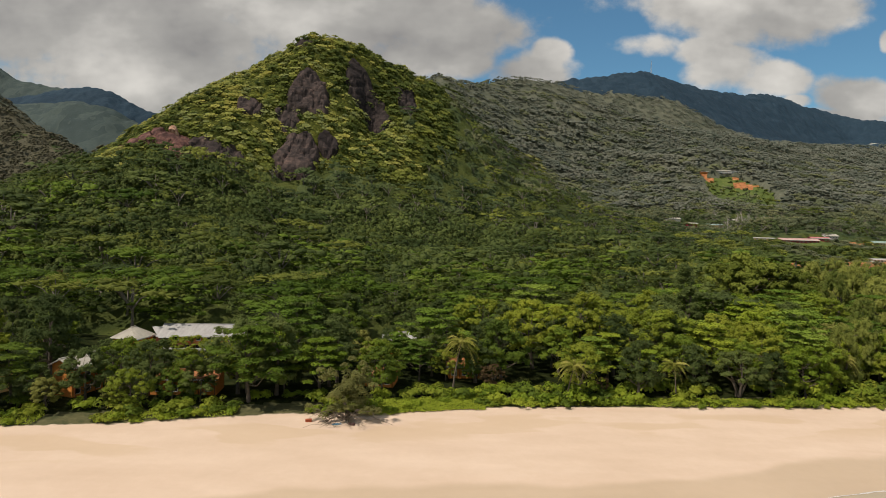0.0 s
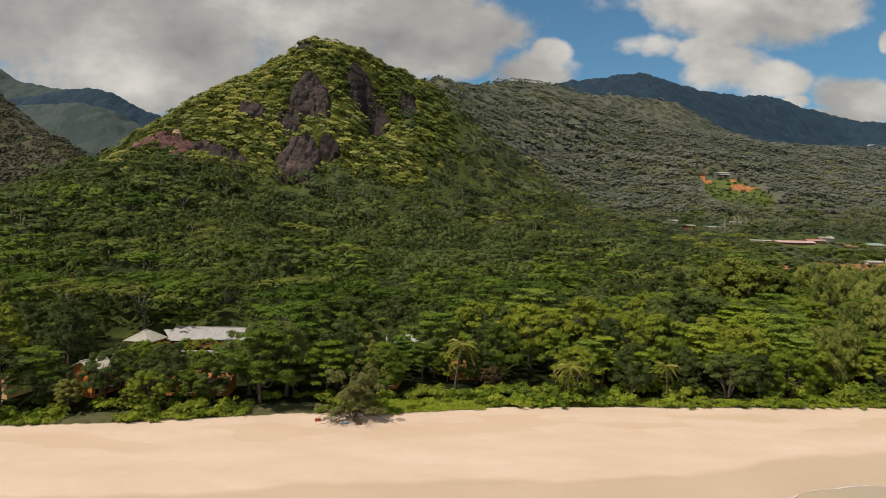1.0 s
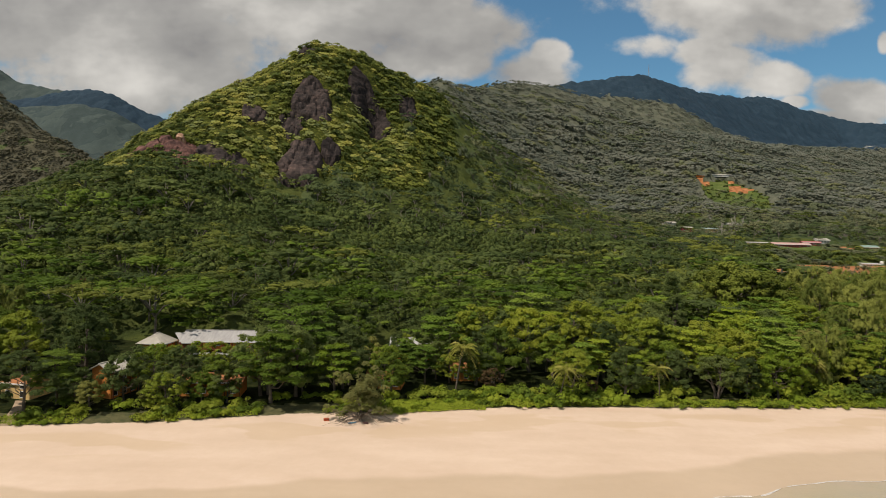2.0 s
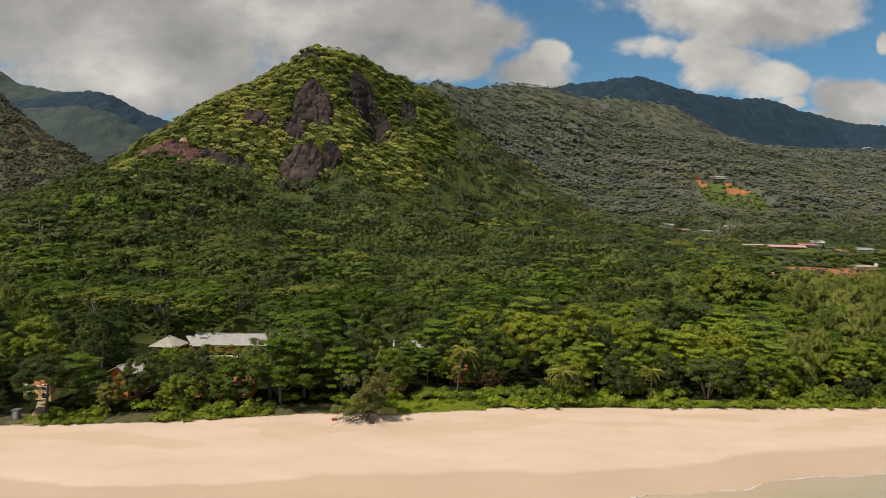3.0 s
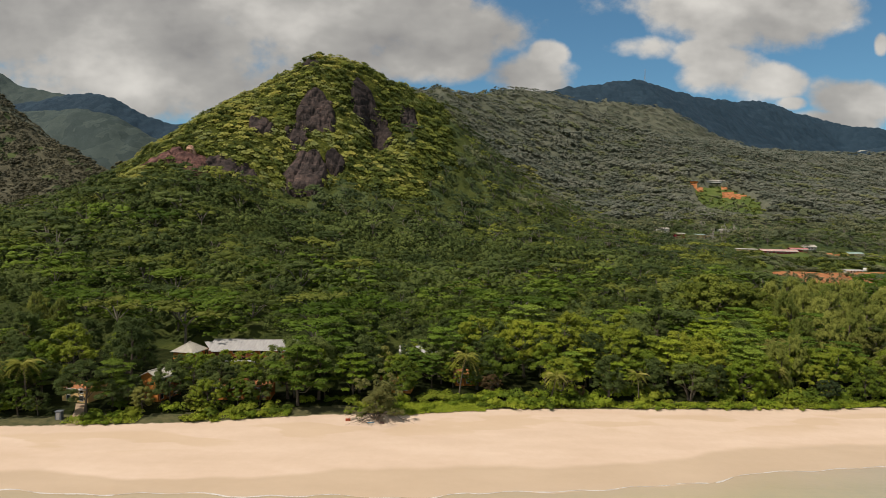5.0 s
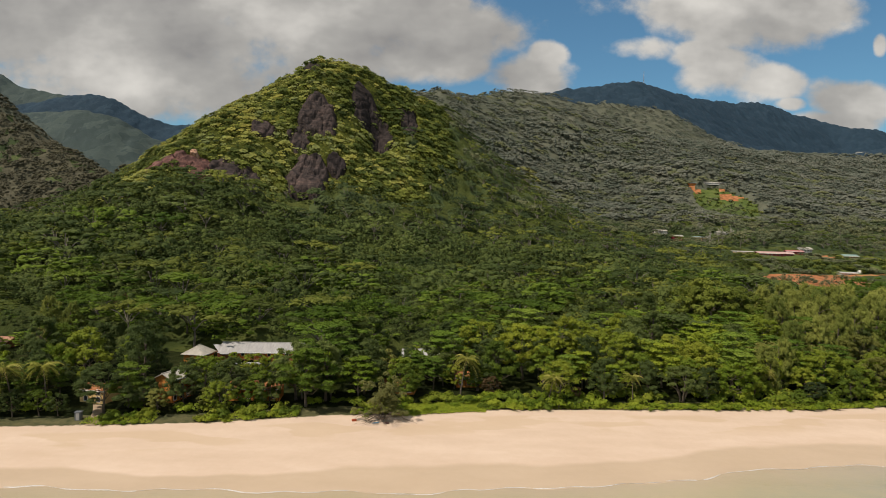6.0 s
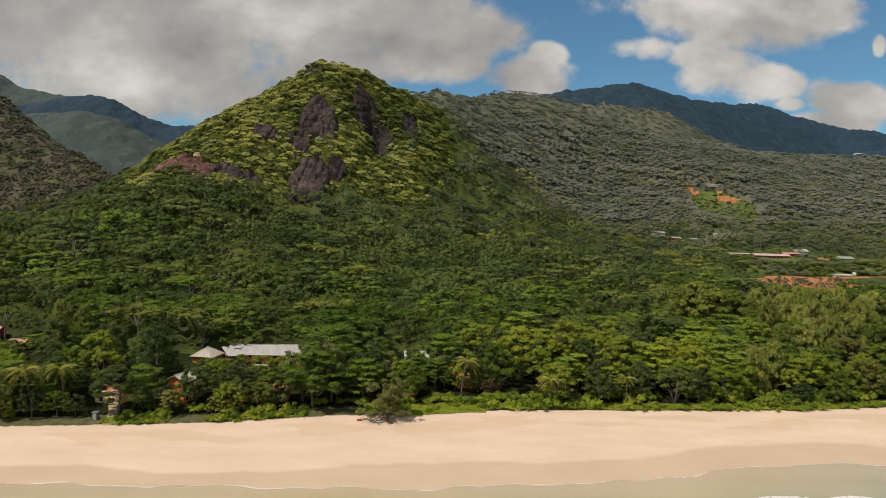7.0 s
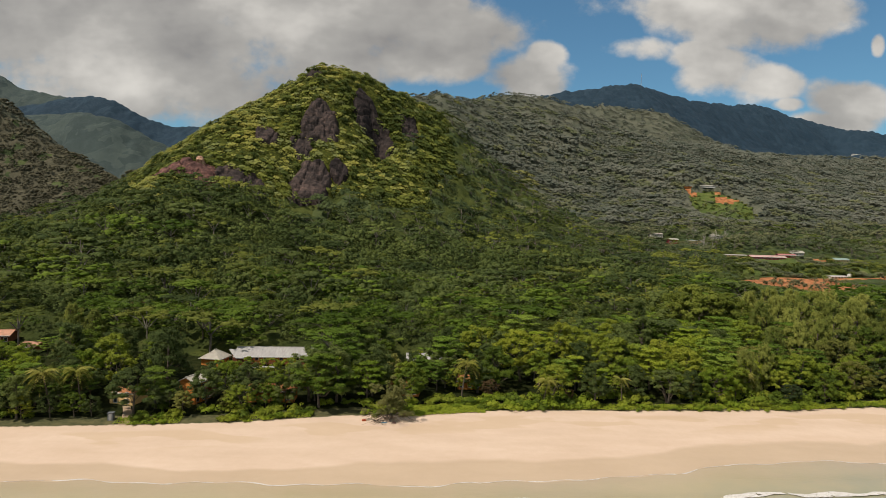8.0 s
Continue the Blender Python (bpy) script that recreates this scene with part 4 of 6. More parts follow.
def make_face(x, y, half_w, half_l, seed, mat, label, thick=6.0, skew=-0.22, clear=1.0):
    """A bare granite face that breaks through the slope: ledges, cracks and an uneven edge. half_w across, half_l up the slope, on the plan."""
    step = 1.1
    u, v = np.meshgrid(np.arange(-half_w * 1.25, half_w * 1.25 + step, step), np.arange(-half_l * 1.25, half_l * 1.25 + step * 0.7, step * 0.7))
    px_, py_ = x + u + skew * v, y + v
    ground_z = land_z(px_, py_)
    ragged = value_noise(px_, py_ * 0.8, max(half_w, 10) * 0.8, seed, 4)
    inner = 1.0 - np.sqrt((u / half_w) ** 2 + (v / half_l) ** 2) + 0.42 * ragged
    body = np.clip(inner * 3.2, 0, 1)
    body = body * body * (3 - 2 * body)
    # sloping ledges, upright cracks and rounded bulges
    rung = (ground_z + 0.22 * (px_ - x) + 5.0 * value_noise(px_, py_, 19, seed + 1, 3)) / 9.0
    ledge = np.minimum((rung - np.floor(rung)) * 3.0, 1.0) * (1.5 + 1.2 * lattice(np.floor(rung), rung * 0, seed))
    crack = np.abs(value_noise(px_ * 1.3, ground_z * 0.45, 13, seed + 2, 4))
    bulge = value_noise(px_, py_, 16, seed + 3, 4)
    rise = body * (thick * (0.75 + 0.45 * bulge) + ledge - 2.6 * np.clip(0.28 - crack, 0, 1) / 0.28 + 0.5 * value_noise(px_, py_, 3.2, seed + 4, 3)) - 2.5 * (1 - body)
    f = grid_faces(*u.shape)
    f = f[(inner.ravel()[f] > -0.25).any(1)]
    # the rock stands out of the slope towards the bay as much as up
    verts = np.stack([px_.ravel(), py_.ravel() - 0.55 * rise.ravel(), (ground_z + 0.75 * rise).ravel()], -1)
    ob = new("rock_face", mesh_from("rock_face", verts, f, [mat], None, (), False))
    ROCKS.append((x, y, half_w * 0.9 * clear, half_l * 0.86 * clear))
    return tagged(ob, label, "rock", "rock faces")


DARK_FACE, PINK_FACE = "dark weathered granite face streaked with red", "bare slab of pinkish red granite"
for x, y, half_w, half_l, seed, mat, label, thick in (
        (-134, 583, 25, 33, 1, ROCK, DARK_FACE, 8.0), (-147, 553, 13, 15, 2, ROCK, DARK_FACE, 5.0), (-90, 622, 19, 30, 3, ROCK_SHADED, "granite cliff with shade painted into its dark colour", 6.0), (-70, 608, 14, 26, 13, ROCK_SHADED, "granite cliff with shade painted into its dark colour", 4.0),
        (-42, 637, 15, 28, 4, ROCK_SHADED, "dark granite cliff half hidden by bushes", 4.0), (-128, 512, 22, 33, 5, ROCK, DARK_FACE, 8.0), (-107, 537, 11, 15, 6, ROCK_SHADED, "granite cliff with shade painted into its dark colour", 6.0),
        (-181, 552, 18, 17, 7, ROCK, DARK_FACE, 6.0), (-257, 474, 19, 15, 8, ROCK_PINK, PINK_FACE, 4.5), (-238, 482, 20, 17, 9, ROCK_PINK, PINK_FACE, 5.0), (-218, 476, 19, 18, 10, ROCK_PINK, PINK_FACE, 5.0),
        (-196, 488, 16, 14, 11, ROCK, DARK_FACE, 4.5), (-174, 486, 12, 12, 12, ROCK, DARK_FACE, 4.0), (-156, 646, 14, 10, 14, ROCK_SHADED, "dark granite knob near the summit", 3.5)):
    make_face(x, y, half_w, half_l, seed, mat, label, thick)
make_face(-200, 447, 9, 6, 9, ROCK_SHADED, "dark granite boulder jutting from the slope", 9.0)
make_face(-121, 498, 7.5, 3.8, 25, SCAR, "fresh orange scar on a granite face", 9.5, clear=0.4)
make_face(-223, 488, 5, 5, 22, SCAR, "pale pink fresh scar on a granite face", 7.5, clear=0.4)


# trees in the camera's sight line to these roofs stay low: x, y, half width, height to keep in sight
LOW_BEFORE = [(-69, 172, 17, 7.6), (-84, 164, 5.5, 7.8), (-78, 126, 2.5, 8.0), (-97, 121, 3.0, 3.2), (-158.5, 168, 3, 9.6), (-178, 177, 4, 10.4), (-9, 170, 2.5, 11.6)]
VIEWS = ((0.0, 0.0, 40.5), (-2.6, -27.0, 47.7), (-5.3, -53.0, 54.7))


def room_over(x, y, reach):
    """How high a tree may grow before it hides a roof from the camera."""
    best = 99.0
    for hx, hy, half, hz in LOW_BEFORE:
        if y > hy - 1:
            continue
        for ex, ey, ez in VIEWS:
            t = (y - ey) / (hy - ey)
            if abs(x - (ex + (hx - ex) * t)) < half * t + reach:
                best = min(best, ez + (hz - ez) * t - ground_at(x, y))
    return best


# ---- scattered woods ----
def blocked(x, y, open_land=True):
    hit = is_earth(x, y) | (is_grass(x, y) & open_land)
    for hx, hy, rx, ry in HOMES:
        hit |= (np.abs(x - hx) < rx + 2) & (np.abs(y - hy) < ry + 2)
        hit |= (np.abs(x - hx) < rx) & (y < hy) & (y > hy - 14) & (hy > 173)
    for rx, ry, rw, rl in ROCKS:
        hit |= ((x - rx) / rw) ** 2 + ((y - ry) / rl) ** 2 < 0.72 + 0.75 * value_noise(x, y, 11, 4)
    return hit


def scatter(y0, y1, gap, seed, side=0.80, margin=45):
    """Points of an uneven grid over the part of the plan that the walk looks over."""
    rng = np.random.default_rng(seed)
    half = side * (y1 + 60) + margin
    gx_, gy_ = np.meshgrid(np.arange(-half, half, gap), np.arange(y0, y1, gap))
    gx_, gy_ = (gx_ + rng.uniform(-0.48, 0.48, gx_.shape) * gap).ravel(), (gy_ + rng.uniform(-0.48, 0.48, gy_.shape) * gap).ravel()
    # none behind the mountain, where nothing is seen of them
    hidden = (gy_ > 770) & (gx_ > -0.33 * gy_) & (gx_ < -0.075 * gy_)
    keep = (np.abs(gx_) < side * (gy_ + 60) + margin) & ~blocked(gx_, gy_) & ~hidden
    return gx_[keep], gy_[keep]


def low_growth(x, y):
    """Growth kept low before and behind the earth bank, round the lodge and below the cutting, to clear the camera's
    view.
    """
    aside_ = (x + 5) / (y + 53)
    bank = np.clip((aside_ - 0.49) / 0.03, 0, 1) * np.interp(y, [300, 345, 400, 480, 560, 585, 612], [0.0, 0.5, 0.88, 0.88, 0.80, 0.80, 0.0])
    huts = np.clip(1 - np.abs((aside_ - 0.43) / 0.09) ** 4, 0, 1) * np.interp(y, [630, 650, 700, 715], [0, 0.45, 0.45, 0])
    roof_view = 0.2 * ((x < -148) & (y < 196))
    return 1 - bank - huts - roof_view - 0.75 * np.exp(-(((x - 455) / 60) ** 6) - ((y - 885) / 75) ** 6)


def crowns_at(x, y, gap, seed):
    """Rounded tops of close-set crowns over the plan, and the tone of each crown."""
    best, tone = np.full(np.shape(x), -9.0), np.zeros(np.shape(x))
    i, j = np.floor(x / gap), np.floor(y / gap)
    for di in (-1, 0, 1):
        for dj in (-1, 0, 1):
            ci, cj = i + di, j + dj
            tx, ty = (ci + 0.1 + 0.8 * lattice(ci, cj, seed)) * gap, (cj + 0.1 + 0.8 * lattice(ci, cj, seed + 1)) * gap
            top = 0.7 + 0.45 * lattice(ci, cj, seed + 2) - 1.35 * ((x - tx) ** 2 + (y - ty) ** 2) / gap**2
            tone = np.where(top > best, lattice(ci, cj, seed + 3), tone)
            best = np.maximum(best, top)
    return np.maximum(best, 0.0) + 0.20 * value_noise(x, y, gap * 0.5, seed, 3) + 0.25 * value_noise(x, y, gap * 3.1, seed + 5, 2), tone


def canopy(name, y0, y1, step, gap, low, rise, mats, seed, label, where=None, sprays=0, size=1.0, shares=()):
    """The closed roof of a wood: one uneven sheet of crowns, with leaf sprays standing out of it."""
    rng = np.random.default_rng(seed)
    ys_ = np.arange(y0, y1 + step, step)
    half = 0.80 * (y1 + 60) + 45
    x, y = np.meshgrid(np.arange(-half, half, step), ys_)
    x, y = x + rng.uniform(-0.3, 0.3, x.shape) * step, y + rng.uniform(-0.3, 0.3, y.shape) * step

    def height(x, y):
        top, tone = crowns_at(x, y, gap, seed)
        return (low + rise * top) * low_growth(x, y) * np.where(y > 1050, np.interp(land_z(x, y), [250, 340], [1.0, 0.65]), 1.0) * (1 + 0.2 * value_noise(x, y, 70, seed, 2)), tone

    ground_z = land_z(x, y)
    z, tone = height(x, y)
    shut = blocked(x, y) | (np.abs(x) > 0.80 * (y + 60) + 45) | ((y > 770) & (x > -0.33 * y) & (x < -0.075 * y))
    if where is not None:
        shut |= ~where(x, y)
    ends = np.clip((y - y0) / 22, 0, 1)
    z = ground_z + np.where(shut, -1.0, z * ends - 2 * (1 - ends))
    f = grid_faces(*x.shape)
    f = f[~shut.ravel()[f].all(1)]
    v = np.stack([x.ravel(), y.ravel(), z.ravel()], -1)
    kind = np.zeros(len(f), int)
    for share in shares:
        kind += crowns_at(x.ravel()[f].mean(1), y.ravel()[f].mean(1), gap, seed)[1] * 7.31 % 1 > share(x.ravel()[f].mean(1), y.ravel()[f].mean(1))
    tone, smooth = np.clip(tone.ravel() + rng.uniform(-0.15, 0.15, tone.size), 0, 1), np.ones(len(f), bool)
    if sprays:
        open_ = np.flatnonzero(~shut.ravel())
        k = rng.choice(open_, sprays, p=(lambda w_: w_ / w_.sum())(1 / (v[open_, 1] + 50)))
        gy_, gx_ = np.gradient(z)
        gx_, gy_ = np.clip(gx_ / step, -1.2, 1.2).ravel()[k], np.clip(gy_ / step, -1.2, 1.2).ravel()[k]
        dx, dy = rng.uniform(-0.5, 0.5, (2, sprays)) * step
        px, py, pt = v[k, 0] + dx, v[k, 1] + dy, tone[k]
        nrm = np.stack([-gx_, -gy_, np.ones(sprays)], -1)
        nrm /= np.linalg.norm(nrm, axis=1, keepdims=True)
        lv, lf = leaf_quads(np.stack([px, py, v[k, 2] + gx_ * dx + gy_ * dy + rng.uniform(-0.2, 0.5, sprays) * size], -1), nrm + 0.75 * rng.normal(size=(sprays, 3)), size, rng)
        pk = np.zeros(sprays, int)
        for share in shares:
            pk += crowns_at(px, py, gap, seed)[1] * 7.31 % 1 > share(px, py)
        v, f = joined([(v, f), (lv, lf)])
        tone, smooth, kind = np.concatenate([tone, np.repeat(np.clip(pt + rng.uniform(-0.3, 0.3, sprays), 0, 1), 4)]), np.concatenate([smooth, np.zeros(sprays, bool)]), np.concatenate([kind, pk])
    ob = new(name, mesh_from(name, v, f, mats, kind, [("tone", tone * 0.999)], smooth))
    return tagged(ob, label, "trees", kind="stuff")


def stock_tree(style, seed, sides, rings, leaves, size):
    """A tree one unit high, as arrays: verts, faces, which faces are bark, which are smooth."""
    rng = np.random.default_rng(seed)
    clumps, wood = [], []
    squash, up = 0.8, 0.4
    if style == "umbrella":
        squash, up = 0.36, 1.0
        plates = 7
        for k in range(plates):
            ang = k * 2.4 + rng.uniform(-0.4, 0.4)
            out = 0.0 if k == 0 else rng.uniform(0.24, 0.42)
            z = 0.90 - 0.85 * out**2 + rng.uniform(-0.06, 0.05)
            hub = np.array((math.cos(ang) * out, math.sin(ang) * out, z))
            for _ in range(2):
                off = rng.normal(size=2) * 0.09
                clumps.append((hub[0] + off[0], hub[1] + off[1], z - 0.5 * (off[0] ** 2 + off[1] ** 2) + rng.uniform(-0.02, 0.02), rng.uniform(0.14, 0.21)))
            if k < 5:
                wood.append(tube([(0, 0, 0.42), tuple(hub * (0.55, 0.55, 0.86)), tuple(hub - (0, 0, 0.03))], [0.012, 0.009, 0.004], 4))
        wood.append(tube([(0, 0, -0.06), (0.01, 0.0, 0.43)], [0.019, 0.013], 5))
    elif style == "dome":
        for k in range(17):
            t = (k + 0.5) / 17
            ang, z = k * 2.4 + rng.uniform(-0.3, 0.3), 0.34 + 0.54 * t
            out = 0.36 * math.sqrt(max(0.03, 1 - ((t - 0.18) / 0.86) ** 2)) * rng.uniform(0.8, 1.1)
            clumps.append((math.cos(ang) * out, math.sin(ang) * out, z, rng.uniform(0.10, 0.16)))
    elif style == "tiers":
        squash, up = 0.36, 0.9
        for level, reach in enumerate((0.34, 0.40, 0.38, 0.30, 0.18)):
            for k in range(5 if level < 4 else 2):
                ang = k * 1.26 + level * 0.6 + rng.uniform(-0.35, 0.35)
                out = reach * rng.uniform(0.65, 1.1)
                clumps.append((math.cos(ang) * out, math.sin(ang) * out, 0.36 + 0.125 * level + rng.uniform(-0.03, 0.03), rng.uniform(0.11, 0.17)))
    elif style == "far":
        squash = 0.75
        for k in range(6):
            ang, out = k * 2.4 + rng.uniform(-0.4, 0.4), (0.0, 0.2, 0.26, 0.28, 0.3, 0.33)[k]
            clumps.append((math.cos(ang) * out, math.sin(ang) * out, 0.84 - 1.1 * out**2 + rng.uniform(-0.06, 0.06), rng.uniform(0.15, 0.23)))
    elif style == "bush":
        for k in range(5):
            ang, out = rng.uniform(0, 6.28), rng.uniform(0.05, 0.38)
            clumps.append((math.cos(ang) * out, math.sin(ang) * out, rng.uniform(0.25, 0.72) - 0.3 * out, rng.uniform(0.20, 0.34)))
    cores = [clump_core(c, c[3] * {"far": 0.66, "dome": 0.50}.get(style, 0.60), squash, rng, sides, rings, -1.1 if style in ("far", "bush") else -0.6) for c in clumps]
    v, f = joined(cores)
    n_core = len(f)
    # leaves of far trees and bushes lean toward the camera, to look lit
    lv, lf = crown(clumps, leaves, size, rng, squash, up, 0.36, 0.55, -0.5, (0, 0, 0.35), 0.55, {"far": (-0.2, -0.5, 0.35), "bush": (-0.15, -0.25, 0.15)}.get(style, (0, 0, 0)))
    if style == "bush":
        tuft = [frond_blades((0, 0, 0.62), k * 0.9, 0.55, 0.75, 1.05, rng, 2, 0.9) for k in range(7)]
        tv, tf = joined(tuft)
        lv, lf = joined([(lv, lf), (tv, tf)])
    v, f = joined([(v, f), (lv, lf)])
    n_leaf = len(f)
    if wood:
        wv, wf = joined(wood)
        v, f = joined([(v, f), (wv, wf)])
    row = np.arange(len(f))
    return v, f, row >= n_leaf, row < n_core


STOCK = {}


def stock(style, sides, rings, leaves, size):
    key = (style, sides, rings, leaves, size)
    if key not in STOCK:
        STOCK[key] = [stock_tree(style, 900 + 17 * k, sides, rings, leaves, size) for k in range(7)]
    return STOCK[key]


def woods(name, xs, ys_, mat, height, seed, label, styles, spread=(0.9, 1.2), detail=(6, 2, 90, 0.03), full=False):
    """Many trees in one mesh, each turned and sized. height: (low, high); styles: (share, style) pairs; detail: sides and rings of a clump, leaf sprays, their size."""
    rng = np.random.default_rng(seed)
    count = len(xs)
    h = rng.uniform(*height, count) * (1 + 0.2 * value_noise(xs, ys_, 70, seed)) * (1 if full else low_growth(xs, ys_)) * np.where(ys_ > 1050, np.interp(land_z(xs, ys_), [250, 340], [1.0, 0.65]), 1.0)
    wide, turn, tone = h * rng.uniform(*spread, count), rng.uniform(0, 2 * math.pi, count) * (0.15 if styles[0][1] in ("far", "bush") else 1.0) - (0.47 if styles[0][1] in ("far", "bush") else 0.0), rng.uniform(0, 0.999, count)
    z0 = land_z(xs, ys_)
    # crowns follow the slope that they stand on
    rise_x, rise_y = (np.clip((land_z(xs + dx, ys_ + dy) - land_z(xs - dx, ys_ - dy)) / 16, -0.8, 0.8) for dx, dy in ((8, 0), (0, 8)))
    lot = rng.uniform(size=count)
    vs, fs, barks, smooths, tones, base, low = [], [], [], [], [], 0, 0.0
    for share, style in styles:
        mine = (lot >= low) & (lot < low + share)
        low += share
        for k, (v, f, bark_, smooth_) in enumerate(stock(style, *detail)):
            i = np.flatnonzero(mine)[k::7]
            if not len(i):
                continue
            c, s = np.cos(turn[i])[:, None], np.sin(turn[i])[:, None]
            x = (v[None, :, 0] * c - v[None, :, 1] * s) * wide[i][:, None] + xs[i][:, None]
            y = (v[None, :, 0] * s + v[None, :, 1] * c) * wide[i][:, None] + ys_[i][:, None]
            z = v[None, :, 2] * h[i][:, None] + z0[i][:, None] - 0.02 * h[i][:, None] + 0.6 * (rise_x[i][:, None] * (x - xs[i][:, None]) + rise_y[i][:, None] * (y - ys_[i][:, None]))
            vs.append(np.stack([x, y, z], -1).reshape(-1, 3))
            fs.append((f[None] + (base + np.arange(len(i)) * len(v))[:, None, None]).reshape(-1, 4))
            base += len(i) * len(v)
            barks.append(np.tile(bark_, len(i)))
            smooths.append(np.tile(smooth_, len(i)))
            tones.append(np.repeat(tone[i], len(v)))
    ob = new(name, mesh_from(name, np.concatenate(vs), np.concatenate(fs), [mat, BARK_GREY], np.concatenate(barks).astype(int), [("tone", np.concatenate(tones))], np.concatenate(smooths)))
    return tagged(ob, label, "trees", kind="stuff")


# middle woods
xs, ys_ = scatter(172, 450, 12.0, 11)
keep = (ys_ > edge_y(xs) + 54) & ~on_mountain(xs, ys_) & (((xs - 158) / 58) ** 2 + ((ys_ - 214) / 42) ** 2 > 1)
keep &= np.array([y > 190 or x < -135 or room_over(x, y, 5.0) > 15 for x, y in zip(xs, ys_)])
xs, ys_ = xs[keep], ys_[keep]
# flat-topped trees near the coast; further back, darker leaves imitate cloud shadow
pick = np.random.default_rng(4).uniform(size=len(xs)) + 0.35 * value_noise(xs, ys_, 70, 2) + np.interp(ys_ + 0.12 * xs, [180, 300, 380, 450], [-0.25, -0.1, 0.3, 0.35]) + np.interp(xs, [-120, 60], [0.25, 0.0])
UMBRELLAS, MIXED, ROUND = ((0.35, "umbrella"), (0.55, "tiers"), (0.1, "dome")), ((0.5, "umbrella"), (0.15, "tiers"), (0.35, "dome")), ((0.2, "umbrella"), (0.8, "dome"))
for lo, hi, mat, styles, seed, label in ((-9, 0.30, LEAF_TIER, UMBRELLAS, 22, "flat-topped bright green trees of the coastal woodland"), (0.30, 0.62, LEAF_WOODS, MIXED, 12, "dense green tropical woodland behind the beach"), (0.62, 9, LEAF_DARK, ROUND, 23, "round trees of the coastal woodland, darkened as by cloud shadow")):
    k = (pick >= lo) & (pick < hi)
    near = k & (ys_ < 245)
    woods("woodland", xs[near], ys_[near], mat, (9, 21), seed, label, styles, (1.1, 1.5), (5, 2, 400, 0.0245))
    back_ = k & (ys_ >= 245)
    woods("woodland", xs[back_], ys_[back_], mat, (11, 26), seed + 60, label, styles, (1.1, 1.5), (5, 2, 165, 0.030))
xs, ys_ = scatter(450, 800, 15.2, 13)
keep = ~on_mountain(xs, ys_)
xs, ys_ = xs[keep], ys_[keep]
aside = (xs < -330) & (ys_ > 560)
hx_, hy_ = scatter(560, 960, 11.0, 39)
hill = (hx_ < -330) & (hx_ < -0.36 * hy_)
woods("far_woodland", hx_[hill], hy_[hill], LEAF_HEATH, (8, 14), 33, "dull brown-green woodland on a side valley's slope", ((1.0, "far"),), (1.4, 1.9), (5, 2, 34, 0.046))
xs, ys_ = xs[~aside], ys_[~aside]
# haze-greyed leaf colours begin among the green trees and grow with distance
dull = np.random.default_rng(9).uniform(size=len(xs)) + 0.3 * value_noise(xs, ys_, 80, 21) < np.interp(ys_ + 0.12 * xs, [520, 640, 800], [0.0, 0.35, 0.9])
woods("far_woodland", xs[dull], ys_[dull], LEAF_SLOPES, (13, 22), 34, "umbrella-shaped trees on the lower slopes, greyed as by haze", ((0.6, "umbrella"), (0.4, "far")), (1.0, 1.3), (4, 2, 92, 0.037))
xs, ys_ = xs[~dull], ys_[~dull]
# the darker leaf colour puts cloud shadow into this band of trees
pick = np.random.default_rng(6).uniform(size=len(xs)) + 0.5 * value_noise(xs, ys_, 90, 7)
for lo, hi, mat, seed, label in ((-9, 0.55, LEAF_BLUE, 14, "woodland on the lower slopes, darkened as by cloud shadow"), (0.55, 9, LEAF_WOODS, 24, "green woodland on the lower slopes")):
    k = (pick >= lo) & (pick < hi)
    woods("woodland", xs[k], ys_[k], mat, (13, 22), seed, label, ((0.7, "umbrella"), (0.3, "dome")), (1.0, 1.3), (4, 2, 92, 0.037))
xs, ys_ = scatter(300, 780, 5.5, 15)
keep = on_mountain(xs, ys_)
xs, ys_ = xs[keep], ys_[keep]
dark = np.random.default_rng(8).uniform(size=len(xs)) + 0.9 * value_noise(xs, ys_, 45, 17) + np.interp(xs, [-110, -60], [0, 0.45]) > 0.66
woods("hillside_scrub", xs[~dark], ys_[~dark], LEAF_SLOPE, (4.0, 11.0), 16, "yellow-green scrub and small palms on the rocky mountain", ((1.0, "bush"),), (0.8, 1.15), (4, 2, 28, 0.078))
shady = dark & (xs + 12 * value_noise(xs, ys_, 30, 19) > -118)
dark &= ~shady
woods("hillside_scrub", xs[shady], ys_[shady], LEAF_WOODS, (6.0, 14.0), 27, "green bushes and small trees by the shaded cliffs", ((1.0, "bush"),), (0.7, 1.0), (4, 2, 28, 0.070))
woods("hillside_scrub", xs[dark], ys_[dark], LEAF_WOODS, (5.0, 13.0), 26, "green bushes on the rocky mountain", ((1.0, "bush"),), (0.7, 1.0), (4, 2, 28, 0.078))
# far slopes
xs, ys_ = scatter(790, 1290, 16.0, 43)
keep = ~((ys_ < 960) & (xs < -0.36 * ys_)) & (xs > -1000)
xs, ys_ = xs[keep], ys_[keep]
# the haze-greyed leaf colour takes over with distance
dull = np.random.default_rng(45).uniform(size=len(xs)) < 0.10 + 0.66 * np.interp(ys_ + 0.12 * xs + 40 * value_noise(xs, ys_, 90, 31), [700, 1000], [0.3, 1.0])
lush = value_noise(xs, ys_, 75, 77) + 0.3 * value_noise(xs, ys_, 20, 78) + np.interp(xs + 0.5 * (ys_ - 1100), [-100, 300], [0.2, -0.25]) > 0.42
